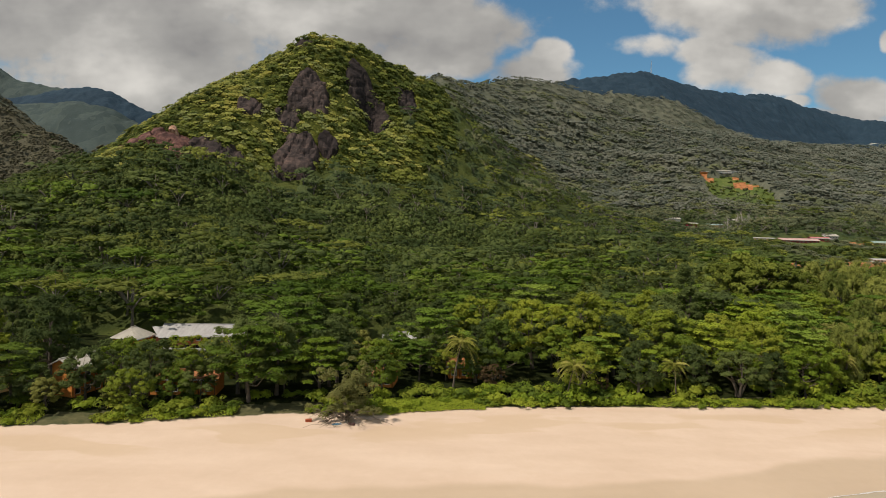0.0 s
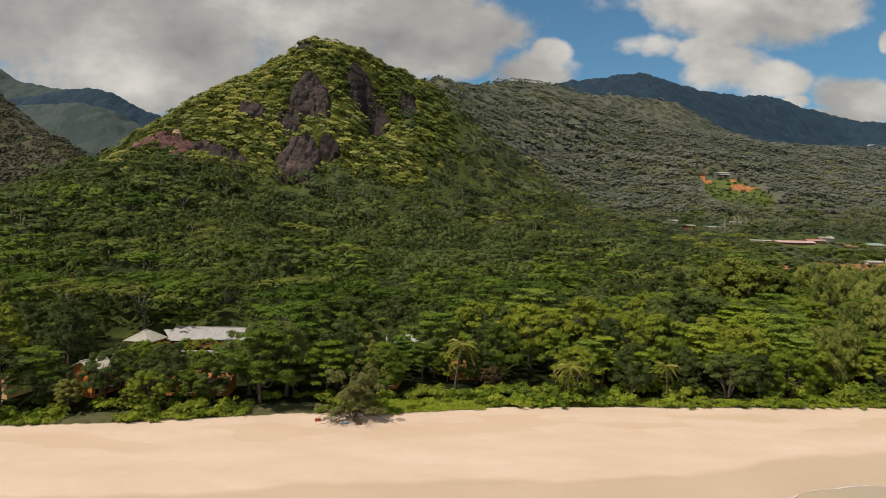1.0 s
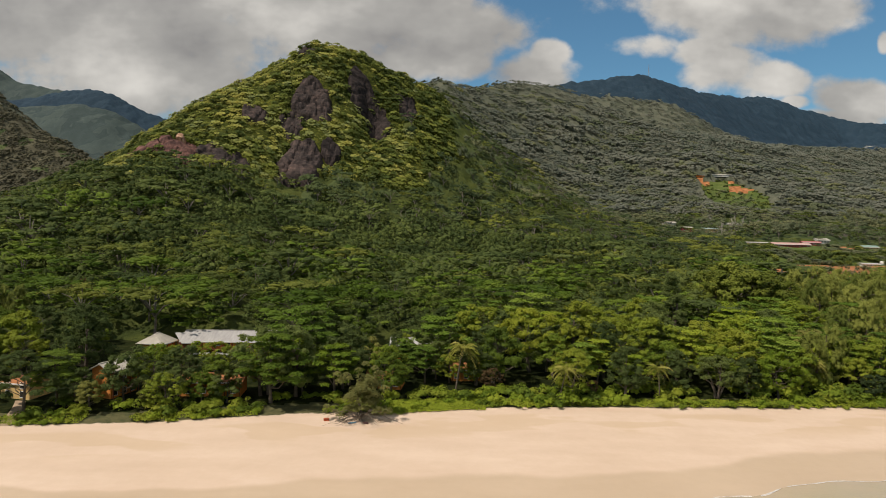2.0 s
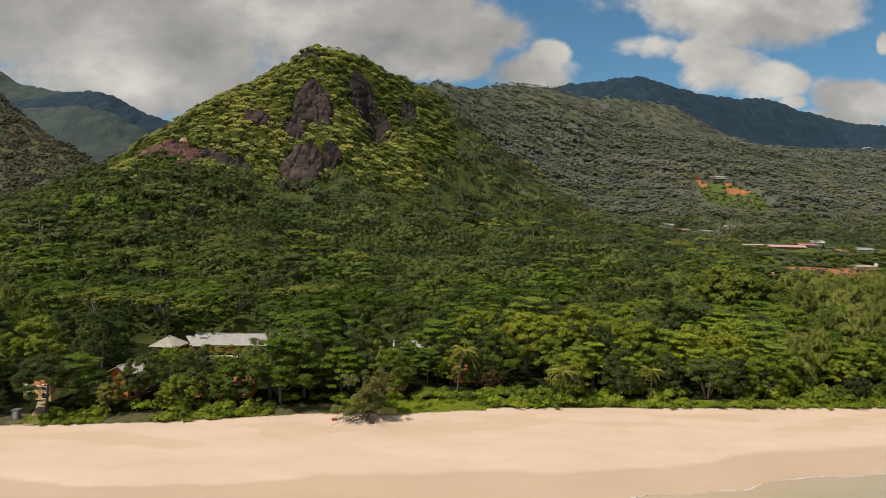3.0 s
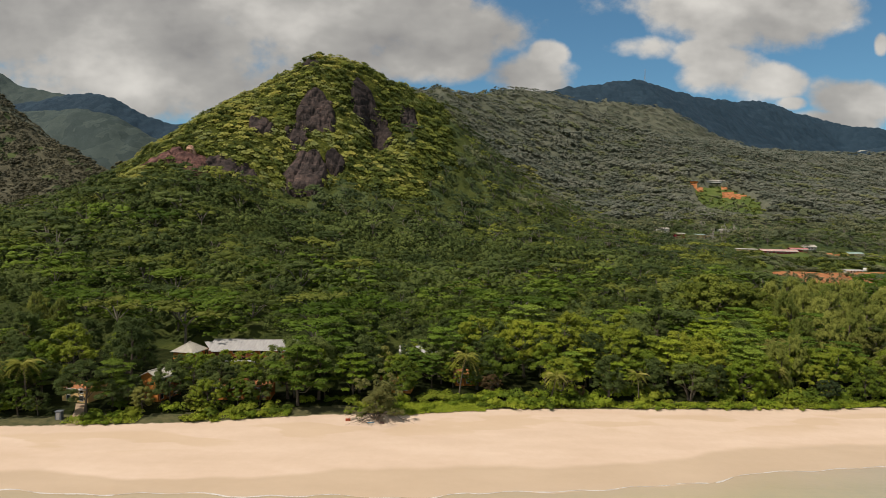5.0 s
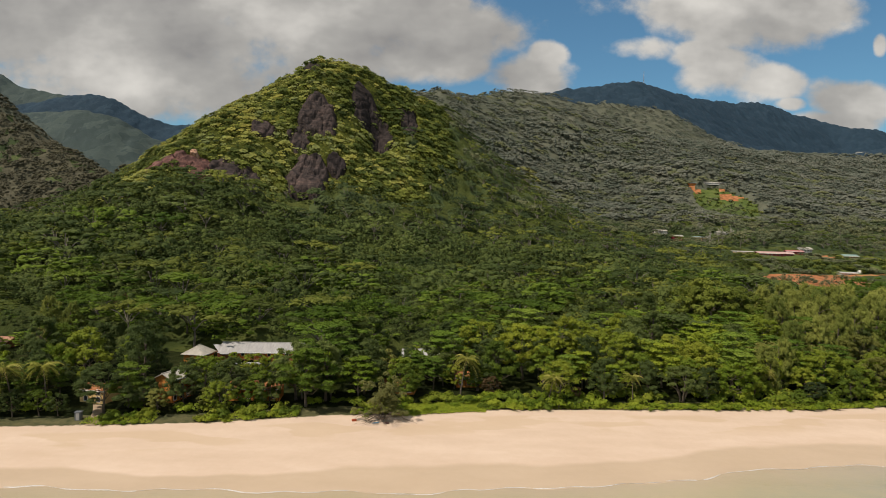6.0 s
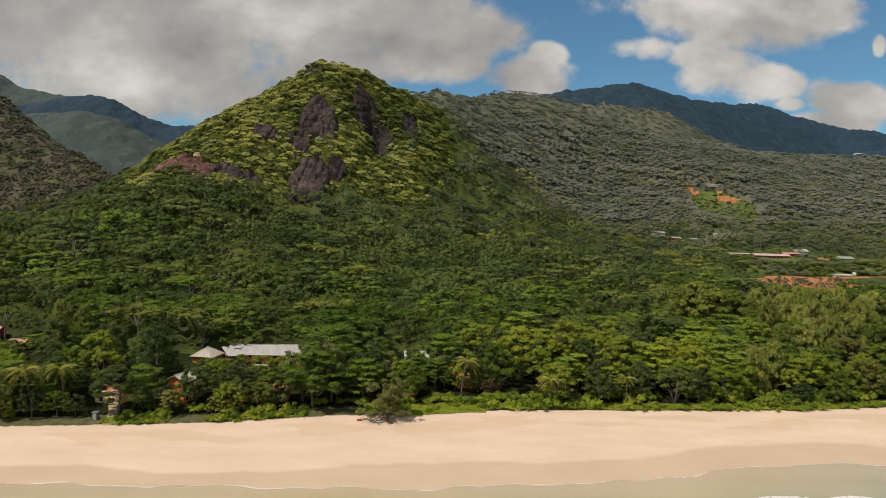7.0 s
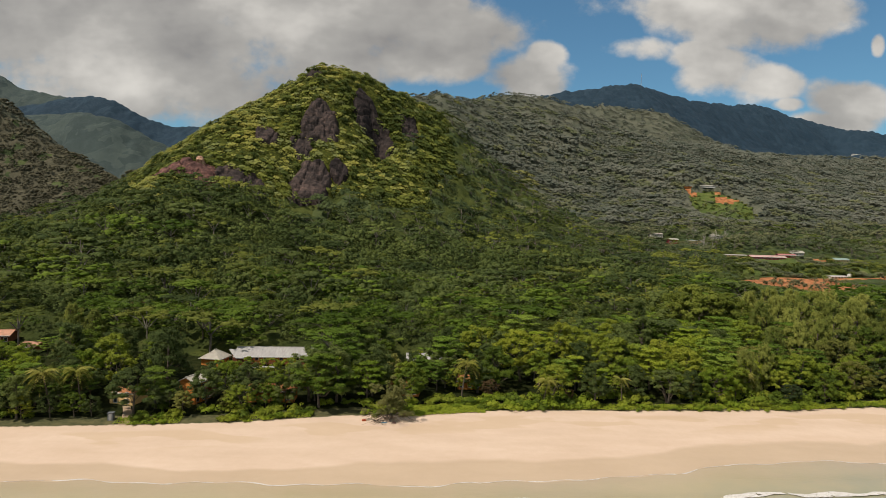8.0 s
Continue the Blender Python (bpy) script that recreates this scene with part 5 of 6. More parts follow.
for k, mat in ((dull & ~lush, LEAF_FAR_HAZE), (~dull & ~lush, LEAF_SLOPES), (lush, LEAF_GREY)):
    woods("far_woodland", xs[k], ys_[k], mat, (12, 21), 46, "woodland on the far slopes, mostly greyed as by haze", ((1.0, "far"),), (1.5, 2.1), (5, 2, 42, 0.056))
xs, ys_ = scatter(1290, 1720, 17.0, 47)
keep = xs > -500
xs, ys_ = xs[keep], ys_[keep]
woods("far_woodland", xs, ys_, LEAF_FAR_HAZE, (16, 28), 48, "woodland on the far slopes, mostly greyed as by haze", ((1.0, "far"),), (1.2, 1.6), (4, 2, 22, 0.055))
# low growth over the cleared land
rng = np.random.default_rng(29)
for cx_, cy_, wide_, deep_, count, tall_ in ((365, 540, 100, 60, 1500, 1.2), (285, 440, 80, 60, 800, 0.6), (470, 940, 50, 72, 300, 1.0)):
    xs, ys_ = cx_ + rng.uniform(-1, 1, count) * wide_, cy_ + rng.uniform(-1, 1, count) * deep_
    keep = is_grass(xs, ys_) & ~blocked(xs, ys_, False) & (value_noise(xs, ys_, 18, 6) > -0.5)
    xs, ys_ = xs[keep], ys_[keep]
    lush = value_noise(xs, ys_, 24, 40) > -0.1
    for k, mat, hue in ((lush, LEAF_WOODS, "bright"), (~lush, LEAF_SLOPES, "dull")):
        woods("clearing_scrub", xs[k], ys_[k], mat, (2.0 * tall_, 5.0 * tall_), int(cx_), hue + " green low growth on cleared land", ((1.0, "bush"),), (1.1, 1.6), (4, 2, 8, 0.13), True)
xs, ys_ = rng.uniform(262, 440, 620), rng.uniform(425, 506, 620)
keep = is_earth(xs, ys_) & (value_noise(xs, ys_, 13, 61) > 0.12)
woods("clearing_scrub", xs[keep], ys_[keep], LEAF_SLOPES, (2.0, 5.5), 62, "dark green bushes on the red earth bank", ((1.0, "bush"),), (0.8, 1.1), (5, 2, 22, 0.10), True)

def off_mountain(x, y):
    return ~on_mountain(x, y) & (y > edge_y(x) + 52) & (((x - 158) / 58) ** 2 + ((y - 214) / 42) ** 2 > 1)


def beside(x, y):
    return (x < -370) & (y > 560)


def haze_share(x, y):
    """Share of haze-greyed leaf colour, rising inland from 0 to 1."""
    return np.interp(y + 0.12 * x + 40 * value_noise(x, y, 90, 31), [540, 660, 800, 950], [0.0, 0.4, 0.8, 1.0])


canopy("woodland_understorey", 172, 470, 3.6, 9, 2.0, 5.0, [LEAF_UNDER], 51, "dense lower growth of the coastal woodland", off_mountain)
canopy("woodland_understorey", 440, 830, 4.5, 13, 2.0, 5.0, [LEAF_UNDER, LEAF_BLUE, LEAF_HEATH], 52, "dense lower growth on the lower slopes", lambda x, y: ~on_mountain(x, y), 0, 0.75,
       [lambda x, y: (0.7 - 0.7 * haze_share(x, y)) * ~beside(x, y), lambda x, y: np.where(beside(x, y), 0.15, 1.1)])
canopy("hillside_undergrowth", 300, 780, 2.6, 6, 0.8, 3.2, [SLOPE_BRUSH], 53, "low yellow-green growth on the rocky mountain", on_mountain)
canopy("far_woodland", 770, 1290, 6.0, 15, 4.5, 4.5, [LEAF_FAR_LOW, LEAF_FAR_LOW], 54, "lower growth on the far slopes, coloured as by haze and shade", None, 0, 1.0, [lambda x, y: 0.9 - 0.84 * haze_share(x, y)])
canopy("far_woodland", 1260, 1740, 7.0, 19, 4.5, 5.0, [LEAF_FAR_LOW, LEAF_FAR_LOW], 55, "lower growth on the far slopes, coloured as by haze and shade", lambda x, y: x > -520, 20000, 1.2, [lambda x, y: 0.05 + 0 * x])
canopy("distant_woodland", 1710, 2550, 8.0, 22, 3.0, 13.0, [LEAF_RIDGE_SHADED], 56, "woodland on the distant ridges, coloured as by haze and cloud shadow", lambda x, y: ~((x < -1300) & (y > 2420)))
canopy("distant_woodland", 1400, 1720, 10.0, 26, 3.0, 10.0, [LEAF_RIDGE_HAZE], 58, "woodland across the valley, tinted blue-green as by haze", lambda x, y: x < -560)
canopy("distant_woodland", 2400, 2720, 10.0, 26, 3.0, 10.0, [LEAF_RIDGE_HAZE], 57, "woodland on the farthest ridge, tinted grey-green as by haze", lambda x, y: x < -1300)


# ---- trees behind the beach ----
def make_tree(kind_name, style, height, mat, leaves, size, seed, label, group="trees behind the beach", slim=0.6):
    ob = thing(kind_name, Matrix(), label, "tree", group)
    trunk, top = tree_meshes("tree", height, style, mat, leaves, size, seed, slim)
    part("trunk", trunk, ob)
    part("crown", top, ob)
    return ob


KINDS = [
    ("round", 12.5, LEAF_BROAD, 3100, 0.225, "broad-crowned green tree behind the beach"),
    ("round", 12.0, LEAF_BRIGHT, 3100, 0.225, "bright green round-crowned tree behind the beach"),
    ("round", 12.0, LEAF_BROAD, 3100, 0.225, "dense green round-crowned tree behind the beach"),
    ("tier", 12.0, LEAF_COAST, 3100, 0.26, "green tree with flat tiers of leaves"),
    ("tier", 11.5, LEAF_BRIGHT, 3100, 0.26, "bright green tree with flat tiers of leaves"),
    ("tall", 13.5, LEAF_DARK, 3100, 0.225, "tall dark green tree behind the beach"),
    ("tall", 13.0, LEAF_BROAD, 3100, 0.225, "tall narrow green tree behind the beach"),
    ("tier", 13.5, LEAF_COAST, 3100, 0.26, "wide green tree with flat tiers of leaves"),
    ("round", 11.0, LEAF_BROAD, 3100, 0.225, "broad-crowned green tree behind the beach"),
    ("round", 10.5, LEAF_DUSTY, 3100, 0.225, "olive green round-crowned tree behind the beach"),
    ("round", 12.0, LEAF_DARK, 3100, 0.225, "dark green round-crowned tree behind the beach"),
]
patterns = [make_tree("broadleaf_tree", style, height, mat, leaves, size, 100 + i, label) for i, (style, height, mat, leaves, size, label) in enumerate(KINDS)]

rng = np.random.default_rng(5)
OWN = [(-13, 131), (-91.5, 112), (-86, 119), (-91.0, 113.5), (-98, 116), (-101, 114), (-104, 122), (-106, 119), (-72.5, 123), (-78, 115.5), (-40.5, 124), (70.5, 137), (25, 157), (24, 150), (77, 186), (28.5, 130.6), (38, 136), (112, 139), (3.2, 138), (54.5, 134), (-114, 113), (-107, 115.6), (12.5, 137.5)]
spots = []
for gap, y0, y1, s0, s1 in ((8.8, 7.0, 21, 0.78, 1.22), (11.6, 21, 64, 0.95, 1.5)):
    for ix in np.arange(-175, 215, gap):
        for iy in np.arange(y0, y1, gap):
            x, inl = ix + rng.uniform(-0.42, 0.42) * gap, iy + rng.uniform(-0.42, 0.42) * gap
            y, size = float(edge_y(x)) + inl, rng.uniform(s0, s1)
            if abs(x) > 0.82 * (y + 55) + 15 or any(abs(x - hx) < rx + 2.2 and abs(y - hy) < ry + 2.2 for hx, hy, rx, ry in HOMES) or any(abs(x - ox) < 4.8 and -9 < y - oy < 4.5 for ox, oy in OWN):
                continue
            if x > 104 and inl > 16 and rng.uniform() < 0.55:
                continue
            spots.append((x, y, size, rng.uniform(0, 360)))
used = set()
for x, y, size, turn in spots:
    k = int(rng.integers(0, len(patterns)))
    if x < 15 and rng.uniform() < 0.45:
        k = (5, 10)[k % 2]
    tall = KINDS[k][1]
    room = room_over(x, y, 3.0)
    if room < tall * size:
        size = room / tall
        if size < 0.33:
            continue
    if k not in used:
        used.add(k)
        patterns[k].matrix_basis = standing(x, y, turn, size)
    else:
        copy_at(patterns[k], x, y, turn, size)

# flat-tiered trees before the golden ones
for x, y, k, size, turn in ((92, 197, 7, 1.20, 10), (101, 205, 4, 1.35, 80), (111, 201, 3, 1.30, 150), (120, 207, 7, 1.25, 220), (129, 209, 3, 1.25, 290), (86, 209, 7, 1.35, 40), (104, 190, 4, 1.25, 100), (115, 189, 7, 1.15, 60), (125, 195, 4, 1.2, 200), (96, 183, 3, 1.2, 330), (109, 179, 7, 1.1, 30), (120, 178, 3, 1.1, 260), (136, 218, 3, 1.3, 5), (90, 220, 4, 1.3, 70)):
    copy_at(patterns[k], x, y, turn, size)
for x, y, k, size, turn in ((119, 151, 3, 0.95, 15), (127, 158, 4, 1.0, 100), (134, 164, 7, 1.0, 200), (121, 166, 7, 1.05, 80), (130, 150, 0, 0.9, 40), (112, 163, 3, 1.1, 250), (-112, 109.8, 10, 0.58, 15), (-106, 111, 0, 0.56, 130), (-119, 108.5, 8, 0.6, 250), (-101.5, 111.5, 10, 0.5, 60), (-126, 109, 10, 0.7, 10), (-62, 121.5, 10, 0.72, 15), (-56, 122, 8, 0.66, 100), (-50.5, 123, 10, 0.7, 220), (-66, 119, 9, 0.6, 310), (-82.5, 118, 10, 0.72, 75), (-44.5, 129, 10, 1.42, 40), (-36, 129, 5, 1.3, 160), (-6, 152, 10, 0.95, 60), (-10, 148, 3, 0.85, 190), (-2, 147, 5, 0.8, 250), (-5, 143, 7, 0.75, 20), (8.5, 142.5, 0, 0.62, 10), (1.5, 144, 8, 0.7, 120), (11, 146, 1, 0.75, 200), (-4, 161, 0, 0.75, 30), (-12, 163, 6, 0.7, 140)):
    copy_at(patterns[k], x, y, turn, size)
for x, y, k, size, turn in ((-117, 122, 10, 0.8, 10), (-124, 119, 5, 0.75, 120), (-111, 127, 10, 0.85, 200), (-119, 130, 5, 0.9, 60)):
    copy_at(patterns[k], x, y, turn, size)
# low trees before the clay-roofed houses
for x, y, k, size, turn in ((-154, 160, 0, 0.5, 10), (-160, 162, 6, 0.46, 80), (-167, 164, 1, 0.5, 150), (-173, 170, 8, 0.42, 220), (-180, 172, 0, 0.40, 290), (-186, 173, 3, 0.40, 40), (-163, 158, 9, 0.40, 100), (-150, 166, 3, 0.6, 60)):
    copy_at(patterns[k], x, y, turn, size)

# trees of their own look
ob = make_tree("broadleaf_tree", "round", 11.0, LEAF_BROAD, 3600, 0.24, 215, "broad green tree before an orange bungalow")
ob.matrix_basis = standing(-13, 131.5, 0)
ob = make_tree("tiered_tree", "tier", 13.5, LEAF_TIER, 5000, 0.26, 201, "bright green almond tree with dense flat tiers")
ob.matrix_basis = standing(-87, 118.5, 40, 0.95)
ob = make_tree("spreading_tree", "fork", 12.0, LEAF_DARK, 4200, 0.24, 211, "dark spreading tree over a yellow cottage")
ob.matrix_basis = standing(-91.0, 113.5, 0, 1.10)
ob = make_tree("broadleaf_tree", "round", 11.5, LEAF_DARK, 4000, 0.24, 212, "dark green round-crowned tree beside an orange bungalow")
ob.matrix_basis = standing(-73.2, 120.5, 0)
ob = make_tree("broadleaf_tree", "round", 7.0, LEAF_DUSTY, 3000, 0.20, 213, "low olive green tree before an orange bungalow")
ob.matrix_basis = standing(-77.5, 115, 0)
ob = make_tree("broadleaf_tree", "tier", 13.0, LEAF_TIER, 4500, 0.26, 214, "bright green tiered tree before a grey roof")
ob.matrix_basis = standing(-40.5, 124, 0, 1.3)
ob = make_tree("yellow_green_tree", "round", 17.0, LEAF_LIME, 6500, 0.22, 202, "large yellow-green round tree above its neighbours")
ob.matrix_basis = standing(25, 157, 10, 1.12)
ob = make_tree("conical_tree", "cone", 27.0, LEAF_DARK, 8000, 0.27, 203, "tall green conical tree above the canopy")
ob.matrix_basis = standing(77, 186, 10)
ob = make_tree("grey_green_shrub_tree", "round", 7.0, LEAF_BLUE, 2200, 0.22, 204, "low grey-green tree at the top of the beach")
ob.matrix_basis = standing(112, 138.5, 10)
ob = make_tree("dry_bush", "round", 4.2, LEAF_BROWN, 900, 0.15, 205, "dry brown leafless-looking bush")
ob.matrix_basis = standing(38, 136, 10)
copy_at(ob, 12.5, 137.5, 120, 1.5)
ob = make_tree("dry_tree", "round", 12.0, LEAF_BROWN, 1800, 0.34, 206, "brownish drying tree in the woodland")
ob.matrix_basis = standing(-145, 222, 10)
gold = make_tree("golden_olive_tree", "round", 15.0, LEAF_GOLD, 2600, 0.36, 207, "golden olive round-crowned tree in the canopy", "golden olive trees")
gold.matrix_basis = standing(119, 222, 0, 1.65)
for x, y, size, turn in ((111, 228, 1.6, 200), (127, 225, 1.6, 300), (134, 231, 1.6, 150), (122, 236, 1.8, 120), (23, 226, 0.9, 60), (60, 262, 0.8, 210)):
    copy_at(gold, x, y, turn, size)
feather = make_tree("casuarina", "feather", 17.0, LEAF_FEATHER, 3200, 0.36, 208, "feathery olive-grey casuarina tree", "casuarinas", 0.22)
feather.matrix_basis = standing(146, 196, 0, 1.35)
for x, y, size, turn in ((101, 147, 0.95, 30), (110, 153, 1.0, 170), (-150, 181, 0.75, 60), (-145, 187, 0.85, 200), (-155, 190, 0.9, 320), (128, 178, 1.1, 40), (140, 182, 1.2, 90), (152, 186, 1.2, 150), (164, 192, 1.25, 210), (158, 206, 1.4, 260), (172, 208, 1.4, 300), (186, 216, 1.4, 20), (152, 220, 1.45, 70), (166, 224, 1.45, 110), (180, 234, 1.5, 190), (196, 230, 1.4, 130), (196, 248, 1.45, 50), (142, 212, 1.35, 20), (148, 236, 1.45, 140), (164, 244, 1.5, 230), (206, 216, 1.35, 90), (176, 190, 1.2, 220), (182, 256, 1.4, 10), (210, 240, 1.4, 310)):
    copy_at(feather, x, y, turn, size)


# forked tree with a pale, spreading trunk
def make_forked_tree():
    rng_ = np.random.default_rng(61)
    ob = make_tree("spreading_tree", "fork", 11.0, LEAF_DARK, 4200, 0.22, 62, "dark spreading tree with pale forked trunk")
    forks = []
    for ang, far, high in ((0.4, 4.0, 6.4), (1.9, 2.6, 6.8), (2.9, 4.2, 6.2), (4.2, 2.8, 6.5), (5.4, 3.6, 6.8)):
        mid = (math.cos(ang) * far * 0.35, math.sin(ang) * far * 0.35, 2.9)
        forks.append(limb((math.cos(ang) * 0.25, math.sin(ang) * 0.25, -0.3), mid, 0.34, 0.24, rng_, 0.06))
        forks.append(limb(mid, (math.cos(ang) * far, math.sin(ang) * far, high), 0.24, 0.08, rng_, 0.1))
    v, f = joined(forks)
    part("forked_limbs", mesh_from("forked_limbs", v, f, [BARK], None, (), True), ob, "pale grey forked limbs")
    return ob


make_forked_tree().matrix_basis = standing(70.5, 137, 30)


def bare_wood(height, seed, reach=0.35, count=16, thick=0.022):
    """A leafless tree: trunk, limbs and twigs."""
    rng_ = np.random.default_rng(seed)
    pieces = [limb((0, 0, -0.5), (rng_.normal() * 0.3, rng_.normal() * 0.3, height * 0.9), height * thick, height * 0.004, rng_, 0.04, 6)]
    for i in range(count):
        h = height * rng_.uniform(0.35, 0.88)
        ang, far = rng_.uniform(0, 2 * math.pi), height * reach * rng_.uniform(0.4, 1) * (1.2 - h / height)
        end = np.array((math.cos(ang) * far, math.sin(ang) * far, h + far * rng_.uniform(0.5, 1.0)))
        pieces.append(limb((0, 0, h), end, height * 0.009, height * 0.003, rng_))
        for _ in range(3):
            s = end * rng_.uniform(0.6, 1.0) + np.array((0, 0, h)) * 0
            s[2] = h + (end[2] - h) * (math.hypot(s[0], s[1]) / max(far, 0.01))
            pieces.append(limb(s, s + rng_.normal(size=3) * height * 0.06 + (0, 0, height * 0.05), height * 0.004, height * 0.0015, rng_))
    return joined(pieces)


snag = thing("dead_tree", Matrix(), "pale leafless dead tree among the green", "tree", "dead trees")
v, f = bare_wood(17, 71, 0.3, 16, 0.03)
part("trunk", mesh_from("dead_trunk", v, f, [BARK_PALE], None, (), True), snag)
snag.matrix_basis = standing(336, 730, 0, 1.35)
for x, y, size, turn in ((341, 734, 1.2, 60), (290, 600, 1.35, 130), (303, 606, 1.5, 190), (306, 604, 1.6, 240), (372, 716, 1.3, 310), (377, 692, 1.25, 20), (372, 700, 1.1, 170), (-50, 384, 0.95, 70), (93, 410, 0.9, 200)):
    copy_at(snag, x, y, turn, size)

# the lone tree that leans over the sand, with bare lower branches
rng = np.random.default_rng(81)
lone = thing("leaning_beach_tree", standing(-18.0, 114.4, 0, 1.55), "dull olive tree sprawling over the sand with bare branches", "tree")
wood = [limb((0, 0, -0.4), (-0.8, 1.5, 2.6), 0.30, 0.2, rng, 0.1), limb((-0.8, 1.5, 2.6), (-0.3, 2.4, 6.2), 0.2, 0.06, rng)]
for k in range(17):
    ang, far, h = rng.uniform(2.2, 6.6), rng.uniform(2.5, 6.2), rng.uniform(0.1, 1.6)
    end = np.array((math.cos(ang) * far, math.sin(ang) * far * 0.45, h))
    mid = end * 0.45 + (0, 0.3, 1.1)
    wood += [limb((-0.2, 0.3, 0.6), mid, 0.10, 0.06, rng, 0.2), limb(mid, end, 0.06, 0.02, rng, 0.25)]
    for _ in range(3):
        wood.append(limb(mid + (end - mid) * rng.uniform(0.2, 0.9), end + rng.normal(size=3) * (0.9, 0.5, 0.35), 0.03, 0.012, rng))
v, f = joined(wood)
part("trunk", mesh_from("lone_trunk", v, f, [BARK], None, (), True), lone)
clumps = [(rng.normal() * 1.35 + 0.2, 1.6 + rng.normal() * 1.1, 2.1 + abs(rng.normal()) * 2.4, rng.uniform(0.5, 0.95)) for _ in range(66)] + [(rng.uniform(-5.5, 4.0), rng.uniform(-0.4, 1.5), rng.uniform(0.9, 2.0), rng.uniform(0.35, 0.7)) for _ in range(26)]
v, f = crown(clumps, 9000, 0.15, rng, 0.8, 0.3, 0.5, 0.5, -0.3, (-0.5, 1.0, 1.0))
part("crown", mesh_from("lone_crown", v, f, [LEAF_GREY], None, [("tone", np.full(len(v), 0.5))]), lone)

# ---- coconut palms ----
palm = make_palm(8.0, 3)
palm.matrix_basis = standing(28.5, 130.6, 20, 1.05)
for x, y, size, turn in ((3.2, 138, 1.35, 80), (54.5, 134, 0.98, 140), (-107, 115.6, 1.40, 200), (-114, 113, 1.5, 300), (-143, 113, 1.2, 30), (98, 144, 1.0, 50)):
    copy_at(palm, x, y, turn, size)

# ---- shrubs at the top of the beach ----
def make_bush(name, seed, mat, leaves, label, wide=1.7, high=1.9):
    rng_ = np.random.default_rng(seed)
    clumps = [(rng_.normal() * wide * 0.5, rng_.normal() * wide * 0.4, high * rng_.uniform(0.2, 0.62), rng_.uniform(0.28, 0.45) * wide) for _ in range(14)]
    ob = thing(name, Matrix(), label, "shrub", "shrubs along the beach")
    v, f = joined([limb((0, 0, -0.2), (c[0], c[1], c[2]), 0.07, 0.02, rng_) for c in clumps[::4]])
    part("stem", mesh_from("stem", v, f, [BARK]), ob)
    v, f = crown(clumps, leaves, 0.20, rng_, 0.8, 0.5, 0.3, 0.6, -0.2, (0, 0, 0))
    part("foliage", mesh_from("foliage", v, f, [mat], None, [("tone", np.full(len(v), 0.1))]), ob)
    return ob


rng = np.random.default_rng(15)
bushes = [make_bush("beach_shrub", 31 + i, (LEAF_BRIGHT, LEAF_BROAD, LEAF_BRIGHT)[i], 440, "dense bright green beach shrub") for i in range(3)]
bushes += [make_bush("undergrowth_shrub", 36 + i, (LEAF_BRIGHT, LEAF_BROAD, LEAF_BROAD)[i], 440, "dense green shrub in the shade of beach trees") for i in range(3)]
placed = set()


def bare_strand(x):
    """Stretches where the sand runs in under the trees."""
    return ((x > -76) & (x < -65)) | ((x > -41) & (x < -26)) | (x < -93)


rows = [(x, -0.5, 2.2, 0.6, 1.3) for x in np.arange(-150, 170, 2.5)] + [(x, 2.0, 5.0, 1.0, 1.9) for x in np.arange(-150, 170, 2.9)] + [(x, 5.5, 11.0, 1.0, 1.8) for x in np.arange(-150, 20, 6.5)] + [(x, 5.5, 9.5, 1.4, 2.2) for x in np.arange(-4, 20, 3.0)] + [(x, 5.0, 11.0, 1.4, 2.5) for x in np.arange(20, 170, 3.6)]
for x, i0, i1, s0, s1 in rows:
    x = float(x + rng.uniform(-0.9, 0.9))
    if (-13 < x < 8 and i0 < 4 and rng.uniform() < 0.82) or (i0 < 4 and bare_strand(x)) or (x > 8 and i0 == 2.0 and rng.uniform() < 0.4) or -95 < x < -88 or (-103 < x < -88 and i0 > 1) or (64 < x < 77 and i0 > 1):
        continue
    y = float(edge_y(x)) + rng.uniform(i0, i1)
    k, size, turn = int(rng.integers(0, 3)) + (3 if i0 > 1 else 0), rng.uniform(s0, s1), rng.uniform(0, 360)
    if k in placed:
        copy_at(bushes[k], x, y, turn, size)
    else:
        placed.add(k)
        bushes[k].matrix_basis = standing(x, y, turn, size)

# two round bushes at the head of the beach
for x, y, size in ((23.5, 129.0, 1.9), (31.0, 129.3, 2.1)):
    copy_at(bushes[0], x, y, x * 40, size)

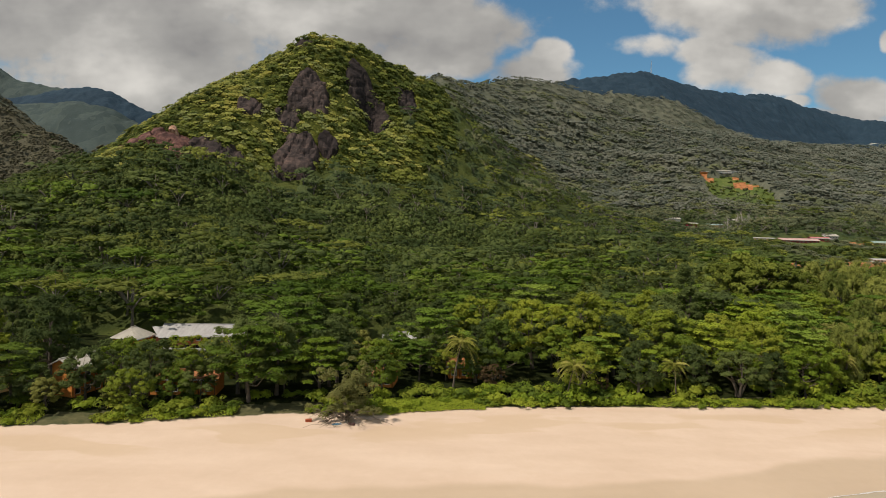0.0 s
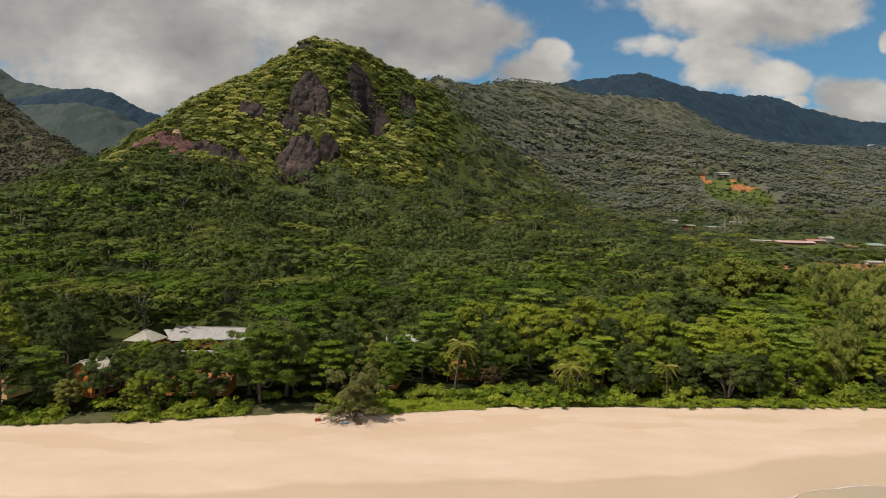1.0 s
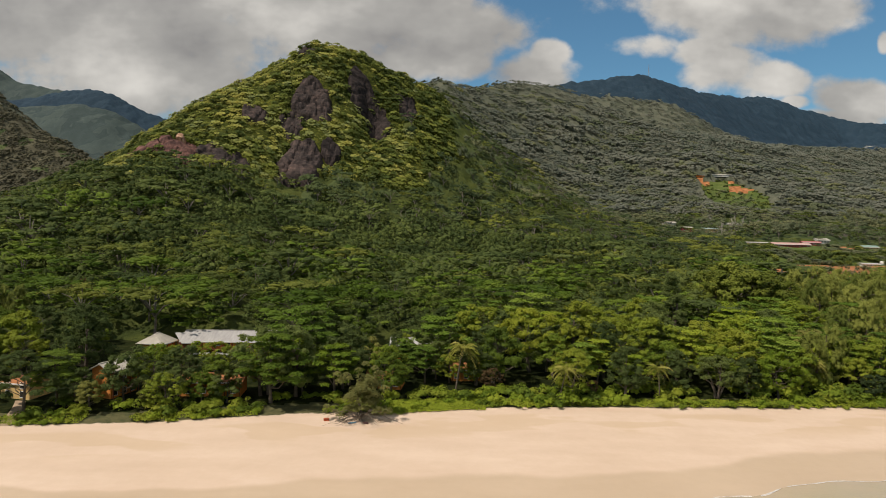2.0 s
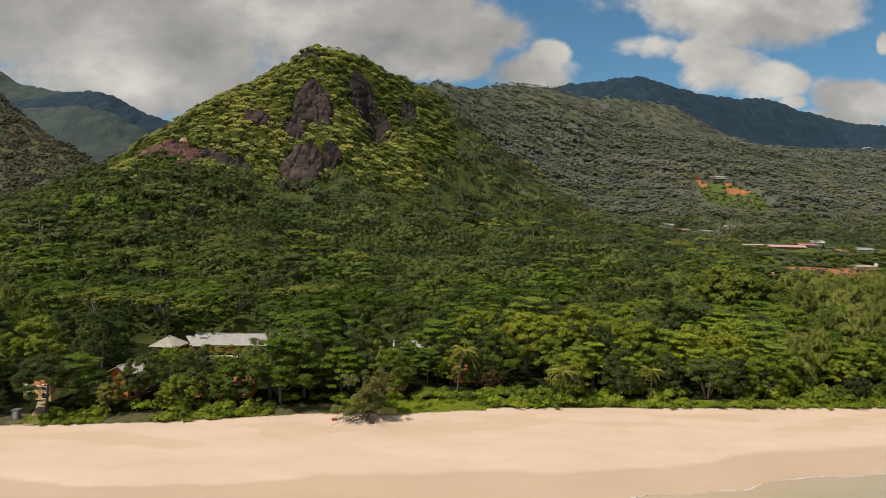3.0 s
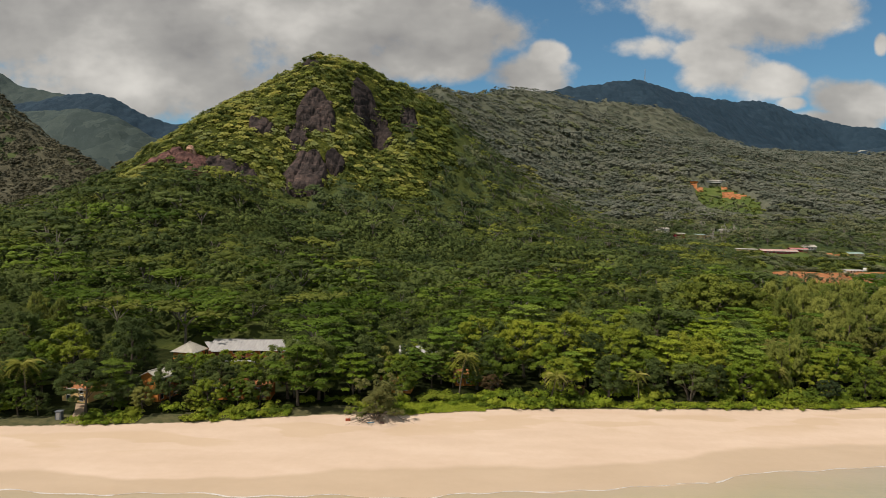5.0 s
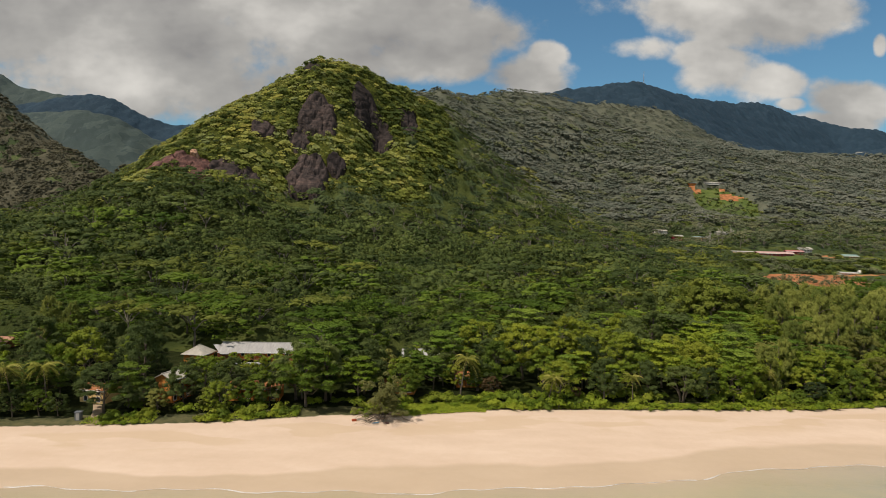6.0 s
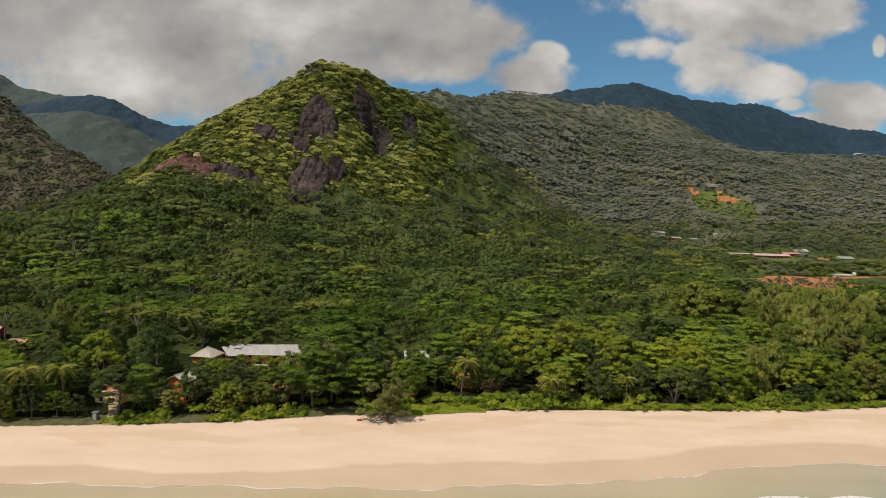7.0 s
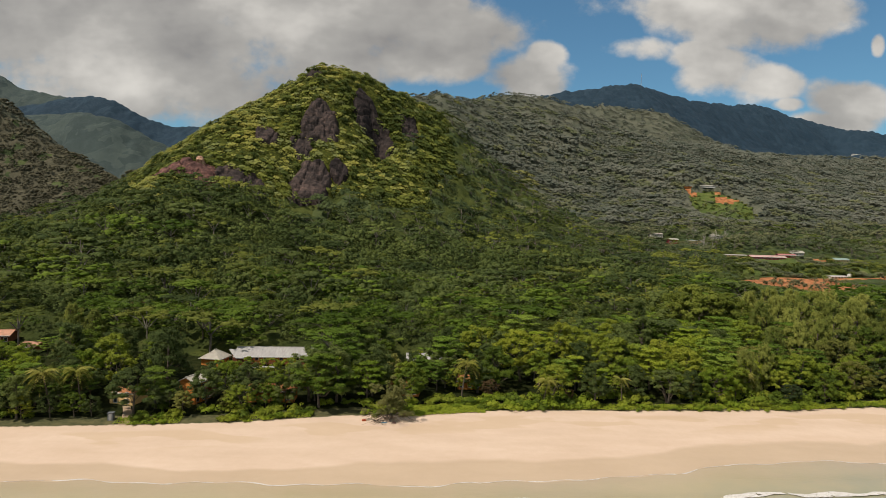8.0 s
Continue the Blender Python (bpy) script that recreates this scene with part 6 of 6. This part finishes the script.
# creeping plants that reach over the sand
rng = np.random.default_rng(77)
xs = np.concatenate([rng.uniform(-150, 175, 30000), rng.uniform(-13, 10, 8000)])
meadow = (xs > -13) & (xs < 10)
keep = ((value_noise(xs, xs * 0, 16, 9) > -0.3) | meadow | (xs > 10)) & ~bare_strand(xs)
xs, meadow = xs[keep], meadow[keep]
reach = np.where(meadow, 1.2, -0.3) + 1.2 * value_noise(xs, xs * 0, 5.5, 3)
inl = rng.uniform(0, 1, len(xs)) ** 0.85 * (np.where(meadow, 6.5, 4.5) + reach) - reach - 0.0
ys_ = edge_y(xs) + inl
tall = np.clip(0.25 + 0.35 * (inl + reach), 0.12, 1.0) * (0.45 + 0.35 * value_noise(xs, ys_, 2.2, 12))
pos = np.stack([xs, ys_, land_z(xs, ys_) + 0.22 + rng.uniform(0.0, 1, len(xs)) * np.maximum(tall, 0.05)], -1)
v, f = leaf_quads(pos, rng.normal(size=(len(xs), 3)) * 0.5 + (-0.2, -0.3, 1), 0.19, rng)
creeper = new("beach_creeper", mesh_from("beach_creeper", v, f, [LEAF_BRIGHT], None, [("tone", np.full(len(v), 0.25))]))
tagged(creeper, "bright green creeping plants spreading onto the sand", "plants", kind="stuff")

# ---- small things left on the sand ----
box = thing("storage_box", on_land(-25.6, 114.6, 12), "rust-red storage box lying on the sand", "box")
part("body", box_mesh("box_body", [(-0.6, -0.32, 0.0, 0.6, 0.32, 0.42)], RED_CLOTH), box)
part("lid", box_mesh("box_lid", [(-0.63, -0.35, 0.424, 0.63, 0.35, 0.5)], RED_CLOTH), box)
towel = new("beach_towel", mesh_from("beach_towel", np.array([(i * 0.36 - 0.9, j * 0.3 - 0.45, 0.03 + 0.05 * math.sin(i * 2.1 + j)) for j in range(4) for i in range(6)]), grid_faces(4, 6), [BLUE_CLOTH], None, (), True))
towel.matrix_basis = on_land(-19.9, 113.6, 20, 0.02)
tagged(towel, "crumpled blue towel on the sand under the tree", "towel")
bag = thing("travel_bag", on_land(-16.9, 113.3, -10), "dark brown canvas bag in the shade of the tree", "bag")
part("body", box_mesh("bag_body", [(-0.6, -0.25, 0, 0.6, 0.25, 0.4)], DARK_CLOTH), bag)
v, f = tube([(-0.35, 0, 0.38), (-0.2, 0, 0.62), (0.2, 0, 0.62), (0.35, 0, 0.38)], [0.03] * 4, 5)
part("handle", mesh_from("bag_handle", v, f, [DARK_CLOTH]), bag)
